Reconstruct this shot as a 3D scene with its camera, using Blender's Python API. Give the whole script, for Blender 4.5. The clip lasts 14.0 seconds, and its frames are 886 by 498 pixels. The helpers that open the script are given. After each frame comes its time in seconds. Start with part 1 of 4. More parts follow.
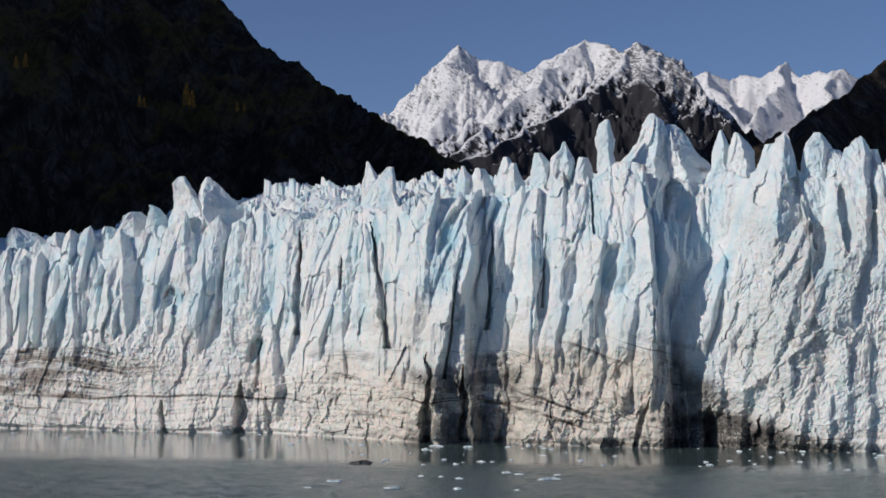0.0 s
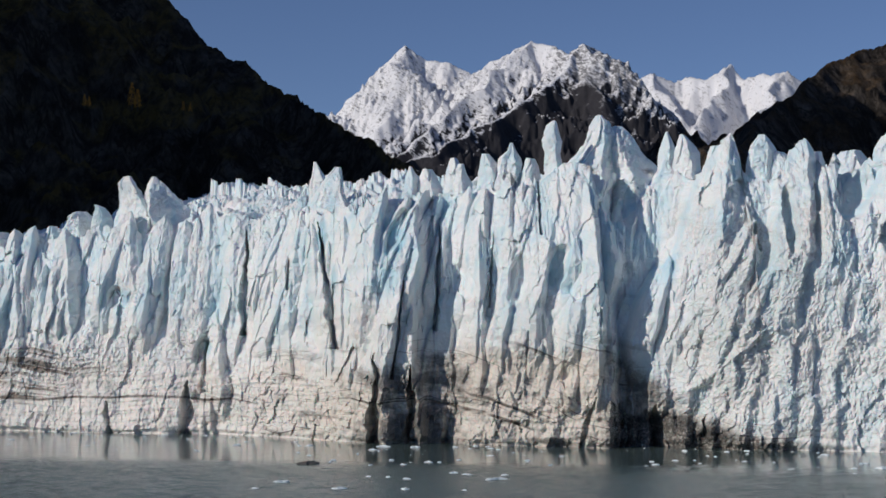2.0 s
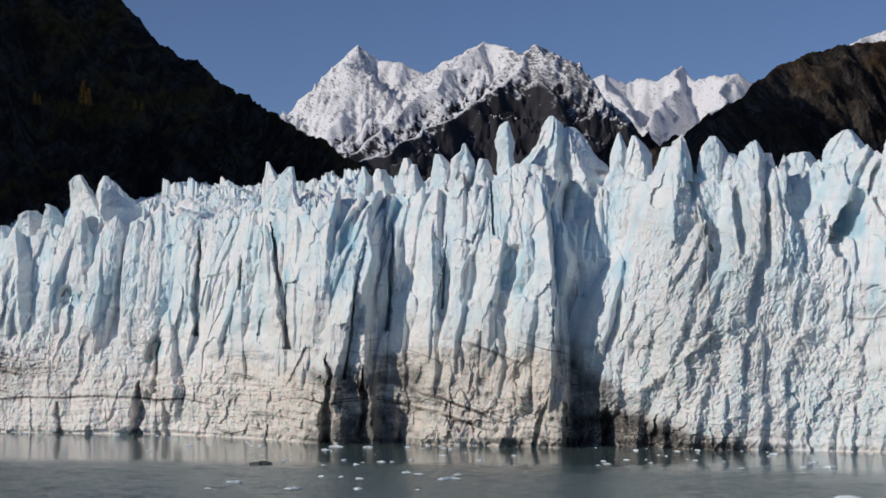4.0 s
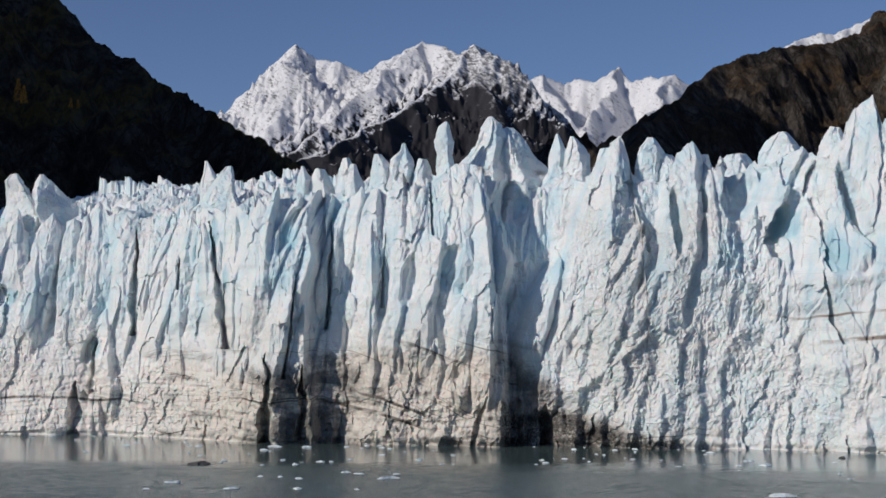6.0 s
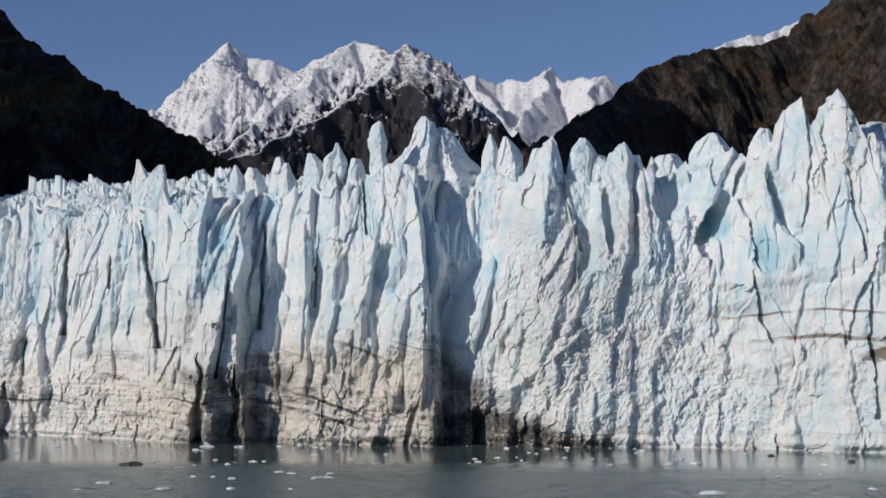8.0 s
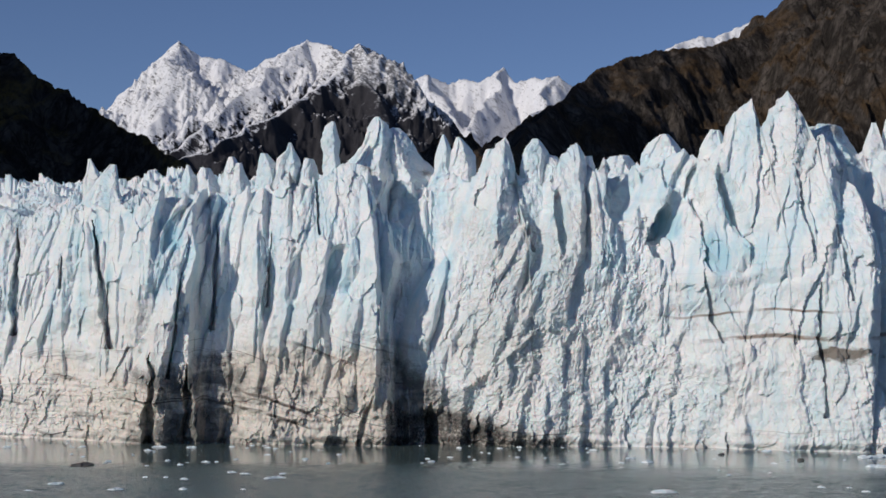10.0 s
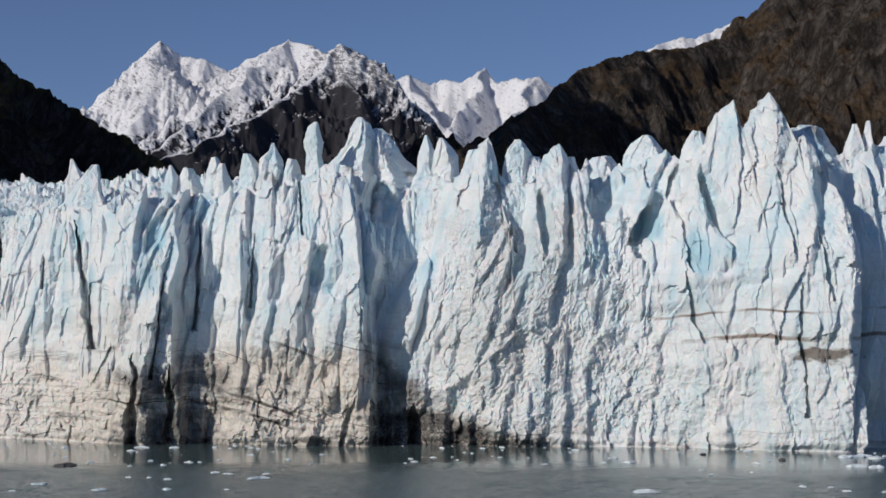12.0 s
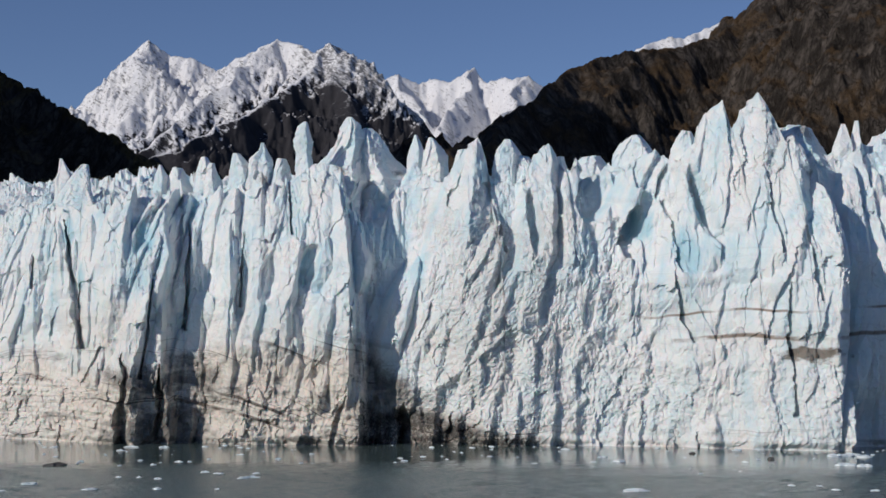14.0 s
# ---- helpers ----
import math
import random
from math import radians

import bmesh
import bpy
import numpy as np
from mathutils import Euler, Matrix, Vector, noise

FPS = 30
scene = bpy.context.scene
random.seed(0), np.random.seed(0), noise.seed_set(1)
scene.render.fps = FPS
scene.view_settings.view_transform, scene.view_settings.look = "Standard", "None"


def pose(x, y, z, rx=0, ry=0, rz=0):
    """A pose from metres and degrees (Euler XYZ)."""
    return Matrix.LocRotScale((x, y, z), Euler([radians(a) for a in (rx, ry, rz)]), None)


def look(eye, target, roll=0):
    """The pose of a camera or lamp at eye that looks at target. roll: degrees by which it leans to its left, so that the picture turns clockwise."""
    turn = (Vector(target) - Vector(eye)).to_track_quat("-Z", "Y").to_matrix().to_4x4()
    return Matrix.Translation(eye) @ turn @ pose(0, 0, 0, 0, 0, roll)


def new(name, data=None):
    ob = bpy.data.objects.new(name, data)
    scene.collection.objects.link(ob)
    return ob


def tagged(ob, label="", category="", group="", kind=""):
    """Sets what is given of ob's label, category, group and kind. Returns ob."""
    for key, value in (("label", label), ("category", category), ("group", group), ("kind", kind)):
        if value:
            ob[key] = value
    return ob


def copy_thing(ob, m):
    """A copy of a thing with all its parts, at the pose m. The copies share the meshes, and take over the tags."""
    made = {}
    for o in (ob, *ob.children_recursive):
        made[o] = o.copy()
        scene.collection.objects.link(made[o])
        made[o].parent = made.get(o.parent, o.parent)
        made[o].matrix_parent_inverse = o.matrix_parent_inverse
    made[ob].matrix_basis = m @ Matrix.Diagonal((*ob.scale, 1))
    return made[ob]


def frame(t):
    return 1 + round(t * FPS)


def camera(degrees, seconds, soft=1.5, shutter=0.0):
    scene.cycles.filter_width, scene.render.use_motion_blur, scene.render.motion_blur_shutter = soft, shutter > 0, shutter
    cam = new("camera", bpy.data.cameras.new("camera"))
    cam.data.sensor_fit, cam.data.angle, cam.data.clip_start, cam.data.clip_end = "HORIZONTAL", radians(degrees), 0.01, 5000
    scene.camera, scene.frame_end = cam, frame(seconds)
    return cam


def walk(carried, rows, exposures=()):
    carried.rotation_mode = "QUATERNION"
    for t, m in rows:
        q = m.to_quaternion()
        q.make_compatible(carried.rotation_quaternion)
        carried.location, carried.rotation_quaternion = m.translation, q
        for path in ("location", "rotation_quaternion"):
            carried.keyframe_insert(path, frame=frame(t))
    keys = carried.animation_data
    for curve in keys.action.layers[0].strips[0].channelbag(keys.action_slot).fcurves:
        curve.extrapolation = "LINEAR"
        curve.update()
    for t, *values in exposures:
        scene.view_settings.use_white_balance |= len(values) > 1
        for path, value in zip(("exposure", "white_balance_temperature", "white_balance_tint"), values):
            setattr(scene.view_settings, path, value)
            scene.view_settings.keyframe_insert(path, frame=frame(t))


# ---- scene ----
# A tidewater glacier seen from a ship: slow pan along the ice front.
cam = camera(31.4, 14.0, soft=1.6)
ROWS = [
    (0.0, 0.00, 0.00, 25.00, 0.00, 3.62, 0.00),
    (0.5, -0.05, -0.04, 25.00, 0.53, 3.63, 0.00),
    (1.0, -0.09, -0.12, 24.99, 1.02, 3.64, 0.01),
    (1.5, -0.21, -0.23, 24.98, 1.49, 3.65, 0.00),
    (2.0, -0.27, -0.37, 24.97, 1.95, 3.64, 0.02),
    (2.5, -0.36, -0.52, 24.97, 2.40, 3.62, 0.03),
    (3.0, -0.41, -0.71, 24.96, 2.84, 3.62, 0.04),
    (5.5, -0.85, -1.66, 24.96, 5.28, 3.65, 0.01),
    (6.0, -0.97, -1.84, 24.96, 5.96, 3.63, 0.05),
    (6.5, -1.09, -2.00, 24.96, 6.62, 3.61, 0.07),
    (7.0, -1.13, -2.17, 24.97, 7.25, 3.61, 0.10),
    (7.5, -1.21, -2.37, 24.98, 7.85, 3.60, 0.11),
    (8.0, -1.35, -2.54, 24.99, 8.43, 3.60, 0.12),
    (8.5, -1.42, -2.73, 25.00, 8.99, 3.59, 0.14),
    (11.0, -1.98, -3.63, 25.01, 10.60, 3.61, 0.16),
    (11.5, -2.15, -3.81, 25.03, 10.74, 3.61, 0.16),
    (12.0, -2.20, -3.96, 25.03, 10.85, 3.60, 0.17),
    (12.5, -2.34, -4.11, 25.03, 10.96, 3.59, 0.19),
    (13.0, -2.40, -4.24, 25.04, 11.07, 3.58, 0.19),
    (13.5, -2.46, -4.34, 25.03, 11.17, 3.58, 0.19),
    (14.0, -2.53, -4.39, 25.03, 11.26, 3.58, 0.20),
]
walk(cam, [(t, pose(x, y, z, 90 + pitch, 0, -yaw) @ pose(0, 0, 0, 0, 0, -lean)) for t, x, y, z, yaw, pitch, lean in ROWS])

# ---- light ----
SUN_ELEV, SUN_AZ = 27.0, 66.0      # azimuth: degrees to the left of straight behind the camera
to_sun = Vector((-math.sin(radians(SUN_AZ)) * math.cos(radians(SUN_ELEV)), -math.cos(radians(SUN_AZ)) * math.cos(radians(SUN_ELEV)), math.sin(radians(SUN_ELEV))))
sun_data = bpy.data.lights.new("sun", "SUN")
sun_data.energy, sun_data.angle, sun_data.color = 2.68, radians(0.55), (1.0, 0.93, 0.845)
sun = new("sun", sun_data)
sun.matrix_world = look((0, 0, 300), Vector((0, 0, 300)) - to_sun)
world = bpy.data.worlds.new("sky")
scene.world = world
world.use_nodes = True
sky = world.node_tree.nodes.new("ShaderNodeTexSky")
sky.sky_type, sky.sun_disc = "NISHITA", False
sky.sun_elevation, sky.sun_rotation = radians(SUN_ELEV), math.atan2(to_sun.x, to_sun.y)
sky.altitude, sky.air_density, sky.dust_density, sky.ozone_density = 1500, 0.9, 0.0, 5.0
tint = world.node_tree.nodes.new("ShaderNodeMix")
tint.data_type, tint.blend_type = "RGBA", "MULTIPLY"
tint.inputs[0].default_value, tint.inputs[7].default_value = 1.0, (1.07, 0.955, 1.0, 1)
world.node_tree.links.new(sky.outputs[0], tint.inputs[6])
world.node_tree.links.new(tint.outputs[2], world.node_tree.nodes["Background"].inputs[0])
world.node_tree.nodes["Background"].inputs[1].default_value = 0.070
scene.view_settings.exposure = 0.0


# ---- materials ----
class Mat:
    """A small wrapper that adds shader nodes and links them."""

    def __init__(self, name):
        self.m = bpy.data.materials.new(name)
        self.m.use_nodes = True
        self.t = self.m.node_tree
        self.bsdf = self.t.nodes["Principled BSDF"]

    def link(self, a, b):
        self.t.links.new(a, b)

    def put(self, socket, v):
        if isinstance(v, bpy.types.NodeSocket):
            self.link(v, socket)
        else:
            socket.default_value = v

    def node(self, kind, **props):
        n = self.t.nodes.new(kind)
        for k, v in props.items():
            setattr(n, k, v)
        return n

    def pos(self):
        return self.node("ShaderNodeNewGeometry").outputs["Position"]

    def normal_xyz(self):
        n = self.node("ShaderNodeSeparateXYZ")
        self.link(self.node("ShaderNodeNewGeometry").outputs["Normal"], n.inputs[0])
        return n.outputs

    def xyz(self, v):
        n = self.node("ShaderNodeSeparateXYZ")
        self.link(v, n.inputs[0])
        return n.outputs

    def scaled(self, v, s):
        n = self.node("ShaderNodeVectorMath", operation="MULTIPLY")
        self.link(v, n.inputs[0])
        n.inputs[1].default_value = s
        return n.outputs[0]

    def noise(self, v, scale, detail=4.0, rough=0.55, kind="FBM", distort=0.0):
        n = self.node("ShaderNodeTexNoise", noise_type=kind)
        self.link(v, n.inputs["Vector"])
        n.inputs["Scale"].default_value, n.inputs["Detail"].default_value = scale, detail
        n.inputs["Roughness"].default_value, n.inputs["Distortion"].default_value = rough, distort
        return n.outputs[0]

    def node_color(self, v, scale):
        n = self.node("ShaderNodeTexNoise")
        self.link(v, n.inputs["Vector"])
        n.inputs["Scale"].default_value = scale
        return n.outputs[1]

    def math(self, op, a, b=0.0, c=0.0):
        n = self.node("ShaderNodeMath", operation=op)
        for s, v in zip(n.inputs, (a, b, c)):
            self.put(s, v)
        return n.outputs[0]

    def step(self, v, lo, hi, a=0.0, b=1.0):
        n = self.node("ShaderNodeMapRange", interpolation_type="SMOOTHSTEP")
        for s, w in zip(n.inputs, (v, lo, hi, a, b)):
            self.put(s, w)
        return n.outputs[0]

    def mix(self, f, a, b):
        n = self.node("ShaderNodeMix", data_type="RGBA")
        self.put(n.inputs[0], f)
        for s, v in ((n.inputs[6], a), (n.inputs[7], b)):
            self.put(s, (*v, 1) if isinstance(v, tuple) and len(v) == 3 else v)
        return n.outputs[2]

    def bump(self, h, strength, distance, prior=None):
        n = self.node("ShaderNodeBump")
        n.inputs["Strength"].default_value, n.inputs["Distance"].default_value = strength, distance
        self.link(h, n.inputs["Height"])
        if prior is not None:
            self.link(prior, n.inputs["Normal"])
        return n.outputs[0]

    def finish(self, color, rough, normal=None, **more):
        self.put(self.bsdf.inputs["Base Color"], (*color, 1) if isinstance(color, tuple) else color)
        self.put(self.bsdf.inputs["Roughness"], rough)
        if normal is not None:
            self.link(normal, self.bsdf.inputs["Normal"])
        for k, v in more.items():
            self.put(self.bsdf.inputs[k.replace("_", " ")], v)
        return self.m


# stains on the ice: place and half size in metres; 1: brown debris, 0: dense blue ice
PATCHES = ((54.0, 73.4, 3.0, 1.2, 1), (71.5, 74.0, 2.0, 1.0, 1), (172.7, 81.5, 3.4, 2.6, 1), (33.1, 71.0, 1.4, 2.2, 1),
           (-80.0, 41.0, 2.4, 3.4, 0), (-54.5, 25.5, 2.4, 3.6, 0), (-19.5, 58.0, 1.8, 7.0, 0), (-15.5, 44.0, 1.6, 6.0, 0), (1.5, 56.0, 2.6, 5.0, 0), (136.0, 48.0, 3.2, 6.0, 0), (128.5, 57.0, 3.0, 5.0, 0))


def ice_material():
    m = Mat("glacier_ice")
    p = m.pos()
    x, y, z = m.xyz(p)
    # clean ice: white crust over pale blue, bluer where it is dense
    crust = m.noise(m.scaled(p, (0.16, 0.16, 0.05)), 1.0, 5, 0.6)
    fine = m.noise(p, 0.9, 5, 0.65)
    clean = m.mix(m.step(crust, 0.27, 0.61), (0.60, 0.775, 0.845), (0.862, 0.887, 0.889))
    clean = m.mix(m.step(fine, 0.45, 0.80, 0.0, 0.25), clean, (0.74, 0.81, 0.84))
    blue = m.noise(m.scaled(p, (0.11, 0.11, 0.035)), 1.0, 3, 0.5)
    clean = m.mix(m.math("MULTIPLY", m.step(blue, 0.56, 0.74, 0.0, 0.60), m.step(x, -20.0, -60.0, 1.0, 0.45)), clean, (0.44, 0.69, 0.79))
    # gritty veil on some faces, heaviest on the broad eastern buttress
    grit = m.noise(m.scaled(p, (0.05, 0.05, 0.03)), 1.0, 4, 0.6)
    grit = m.math("ADD", grit, m.math("MULTIPLY", m.math("MULTIPLY", m.step(x, 66.0, 78.0), m.step(x, 122.0, 96.0)), m.step(z, 78.0, 52.0, 0.0, 0.19)))
    grit = m.math("ADD", grit, m.math("MULTIPLY", m.step(x, 150.0, 166.0, 0.0, 0.07), m.step(z, 48.0, 62.0)))
    grit = m.math("SUBTRACT", grit, m.step(x, 30.0, 0.0, 0.0, 0.07))
    speck = m.noise(p, 1.7, 5, 0.7)
    clean = m.mix(m.math("MULTIPLY", m.step(grit, 0.56, 0.74, 0.0, 0.60), m.step(speck, 0.38, 0.60, 0.15, 1.0)), clean, (0.60, 0.585, 0.55))
    # debris-laden ice low on the front; it thins out towards the east
    warp = m.noise(m.scaled(p, (0.045, 0.045, 0.09)), 1.0, 5, 0.6)
    level = m.step(x, 46.0, 114.0, 23.0, -1.0)
    level = m.math("ADD", level, m.step(x, -12.0, -50.0, 0.0, -5.0))
    dusty = m.math("MULTIPLY", m.step(m.math("ADD", z, m.math("MULTIPLY", m.math("SUBTRACT", warp, 0.5), 20.0)), 42.0, 24.0, 0.0, 0.85), m.step(x, 70.0, 40.0, 0.6, 1.0))
    clean = m.mix(m.math("MULTIPLY", dusty, 0.7), clean, m.mix(m.step(x, -10.0, -40.0), (0.80, 0.78, 0.735), (0.94, 0.90, 0.86)))
    h = m.math("SUBTRACT", m.math("ADD", level, m.math("ADD", m.math("MULTIPLY", m.math("SUBTRACT", warp, 0.5), 22.0), m.math("MULTIPLY", m.math("SUBTRACT", m.noise(m.scaled(p, (0.02, 0.02, 0.0)), 1.0, 3), 0.5), 26.0))), z)
    low = m.step(m.math("ADD", h, m.math("MULTIPLY", m.math("SUBTRACT", speck, 0.5), 10.0)), -4.0, 4.0)
    tone = m.noise(m.scaled(p, (0.10, 0.10, 0.22)), 1.0, 6, 0.65)
    patch = m.noise(m.scaled(p, (0.045, 0.045, 0.14)), 1.0, 5, 0.65)
    dark = m.mix(m.step(x, -12.0, -40.0), (0.11, 0.098, 0.083), (0.32, 0.285, 0.24))
    dirty = m.mix(m.step(tone, 0.31, 0.50), dark, m.mix(m.step(x, 0.0, -50.0), (0.76, 0.70, 0.62), (0.86, 0.79, 0.715)))
    xw = m.math("ADD", x, m.math("MULTIPLY", m.math("SUBTRACT", m.noise(m.scaled(p, (0.05, 0.05, 0.10)), 1.0, 5, 0.65), 0.5), 44.0))
    core = m.math("MAXIMUM", m.math("MULTIPLY", m.step(xw, -10.0, -2.0), m.step(xw, 25.0, 13.0)), m.math("MULTIPLY", m.step(xw, 54.0, 62.0), m.step(xw, 94.0, 82.0)))
    streak = m.noise(m.scaled(p, (0.55, 0.55, 0.05)), 1.0, 4, 0.6)
    dirty = m.mix(m.math("MULTIPLY", m.step(streak, 0.52, 0.66, 0.0, 0.36), m.step(x, -35.0, -60.0, 1.0, 0.3)), dirty, (0.20, 0.175, 0.145))
    dirty = m.mix(m.math("MULTIPLY", core, m.step(patch, 0.44, 0.60, 0.85, 0.0)), dirty, (0.055, 0.05, 0.046))
    dirty = m.mix(m.step(speck, 0.56, 0.72, 0.0, 0.5), dirty, (0.74, 0.71, 0.68))
    color = m.mix(m.math("MULTIPLY", low, m.step(x, -5.0, -45.0, 0.90, 0.50)), clean, dirty)
    # thin layers of debris, gently folded
    fold = m.noise(m.scaled(p, (0.016, 0.016, 0.018)), 1.0, 3, 0.5)
    lift = m.math("ADD", m.math("ADD", z, m.math("MULTIPLY", fold, 20.0)), m.step(x, 16.0, 62.0, 0.0, 16.0))
    comb = m.node("ShaderNodeCombineXYZ")
    m.link(m.math("MULTIPLY", x, 0.006), comb.inputs[0])
    m.link(m.math("MULTIPLY", lift, 0.40), comb.inputs[2])
    bands = m.math("ADD", m.noise(comb.outputs[0], 1.0, 5, 0.75), m.step(x, -55.0, -90.0, 0.0, 0.008))
    lines = m.math("MULTIPLY", m.math("MULTIPLY", m.step(bands, 0.545, 0.60), m.step(patch, 0.40, 0.56)), m.step(x, -38.0, -62.0, 1.0, 0.18))
    reach = m.step(m.math("SUBTRACT", z, level), 9.0, -1.0, 0.08, 0.95)
    color = m.mix(m.math("MULTIPLY", lines, reach), color, (0.085, 0.068, 0.055))
    # two long rusty seams on the clean eastern ice
    wander = m.noise(m.scaled(p, (0.022, 0.0, 0.0)), 1.0, 4, 0.5)
    for seam, thick in ((33.5, 0.45), (27.0, 0.75)):
        d = m.math("ABSOLUTE", m.math("SUBTRACT", m.math("ADD", z, m.math("MULTIPLY", m.math("SUBTRACT", wander, 0.5), 13.0)), m.math("ADD", seam, m.math("MULTIPLY", m.math("SUBTRACT", x, 140.0), 0.035))))
        line = m.math("MULTIPLY", m.step(d, thick, thick * 0.3), m.step(x, 118.0, 135.0))
        line = m.math("MULTIPLY", line, m.step(patch, 0.40, 0.56, 0.1, 1.0))
        color = m.mix(m.math("MULTIPLY", line, 0.85), color, (0.22, 0.15, 0.105))
    # a long dark seam and a brown patch of layered debris low on the western ice
    d = m.math("ABSOLUTE", m.math("SUBTRACT", m.math("ADD", z, m.math("MULTIPLY", m.math("SUBTRACT", wander, 0.5), 6.0)), 10.5))
    line = m.math("MULTIPLY", m.step(m.math("ADD", d, m.math("MULTIPLY", m.math("SUBTRACT", speck, 0.5), 1.2)), 0.55, 0.15), m.step(x, -38.0, -52.0))
    color = m.mix(m.math("MULTIPLY", line, m.step(patch, 0.34, 0.50, 0.25, 0.9)), color, (0.10, 0.082, 0.066))
    dx = m.math("DIVIDE", m.math("ADD", x, 126.0), 26.0)
    dz = m.math("DIVIDE", m.math("SUBTRACT", z, 17.5), 8.0)
    stain = m.math("ADD", m.math("SQRT", m.math("ADD", m.math("MULTIPLY", dx, dx), m.math("MULTIPLY", dz, dz))), m.math("MULTIPLY", m.math("SUBTRACT", bands, 0.52), 7.0))
    color = m.mix(m.math("MULTIPLY", m.step(stain, 1.0, 0.4, 0.0, 0.85), m.step(tone, 0.62, 0.46, 0.25, 1.0)), color, (0.17, 0.135, 0.105))
    # a brown smear of debris under the eastern seam
    dx = m.math("DIVIDE", m.math("SUBTRACT", x, 160.0), 9.0)
    dz = m.math("DIVIDE", m.math("SUBTRACT", z, 23.5), 1.8)
    smear = m.math("ADD", m.math("SQRT", m.math("ADD", m.math("MULTIPLY", dx, dx), m.math("MULTIPLY", dz, dz))), m.math("MULTIPLY", m.math("SUBTRACT", tone, 0.5), 4.5))
    color = m.mix(m.step(smear, 1.1, 0.5, 0.0, 0.85), color, (0.13, 0.095, 0.065))
    # wet, dirt-black ice along the water, low under the gritty buttress
    lim = m.step(x, 54.0, 108.0, 12.0, 1.5)
    wet = m.step(m.math("ADD", z, m.math("MULTIPLY", m.math("SUBTRACT", m.noise(m.scaled(p, (0.11, 0.11, 0.05)), 1.0, 5, 0.65), 0.5), 16.0)), lim, m.math("SUBTRACT", lim, 3.0))
    wet = m.math("MULTIPLY", wet, m.math("MULTIPLY", m.step(x, 50.0, 58.0), m.step(x, 116.0, 104.0)))
    color = m.mix(m.math("MULTIPLY", wet, m.step(speck, 0.62, 0.45, 0.25, 0.92)), color, (0.055, 0.05, 0.045))
    # brown caps of debris on a few blocks, and windows of dense blue ice
    brown, deep = (0.20, 0.155, 0.115), (0.36, 0.63, 0.74)
    for sx, sz, wx, wz, tint in PATCHES:
        dx = m.math("DIVIDE", m.math("SUBTRACT", x, sx), wx)
        dz = m.math("DIVIDE", m.math("SUBTRACT", z, sz), wz)
        spot = m.math("ADD", m.math("SQRT", m.math("ADD", m.math("MULTIPLY", dx, dx), m.math("MULTIPLY", dz, dz))), m.math("MULTIPLY", m.math("SUBTRACT", speck if tint else crust, 0.5), 2.6))
        color = m.mix(m.step(spot, 1.25, 0.3, 0.0, 0.65), color, brown if tint else deep)
    cell = m.node("ShaderNodeTexVoronoi", feature="DISTANCE_TO_EDGE")
    bent = m.node("ShaderNodeVectorMath", operation="ADD")
    m.link(m.scaled(p, (0.10, 0.10, 0.055)), bent.inputs[0])
    m.link(m.scaled(m.node_color(p, 0.35), (0.5, 0.5, 0.5)), bent.inputs[1])
    m.link(bent.outputs[0], cell.inputs["Vector"])
    cell.inputs["Scale"].default_value = 1.0
    hair = m.math("MULTIPLY", m.step(cell.outputs["Distance"], 0.020, 0.008), m.step(crust, 0.46, 0.60))
    color = m.mix(m.math("MULTIPLY", hair, 0.22), color, (0.26, 0.24, 0.21))
    rough = m.step(fine, 0.3, 0.7, 0.38, 0.7)
    n = m.bump(m.noise(m.scaled(p, (1.0, 1.0, 0.6)), 0.6, 7, 0.68), 0.8, 0.5)
    n = m.bump(m.noise(p, 2.0, 5, 0.72), 0.8, 0.16, n)
    return m.finish(color, rough, n, Specular_IOR_Level=0.35, Subsurface_Weight=0.15, Subsurface_Radius=(0.2, 0.8, 1.1), Subsurface_Scale=1.0)


def floe_material():
    m = Mat("floe_ice")
    p = m.pos()
    f = m.noise(p, 2.0, 4)
    return m.finish(m.mix(m.step(f, 0.35, 0.65), (0.62, 0.74, 0.78), (0.88, 0.90, 0.90)), 0.45, m.bump(f, 0.5, 0.1))


def dark_floe_material():
    m = Mat("debris_ice")
    f = m.noise(m.pos(), 1.6, 4)
    return m.finish(m.mix(f, (0.03, 0.03, 0.03), (0.16, 0.15, 0.14)), 0.5, m.bump(f, 0.6, 0.15))


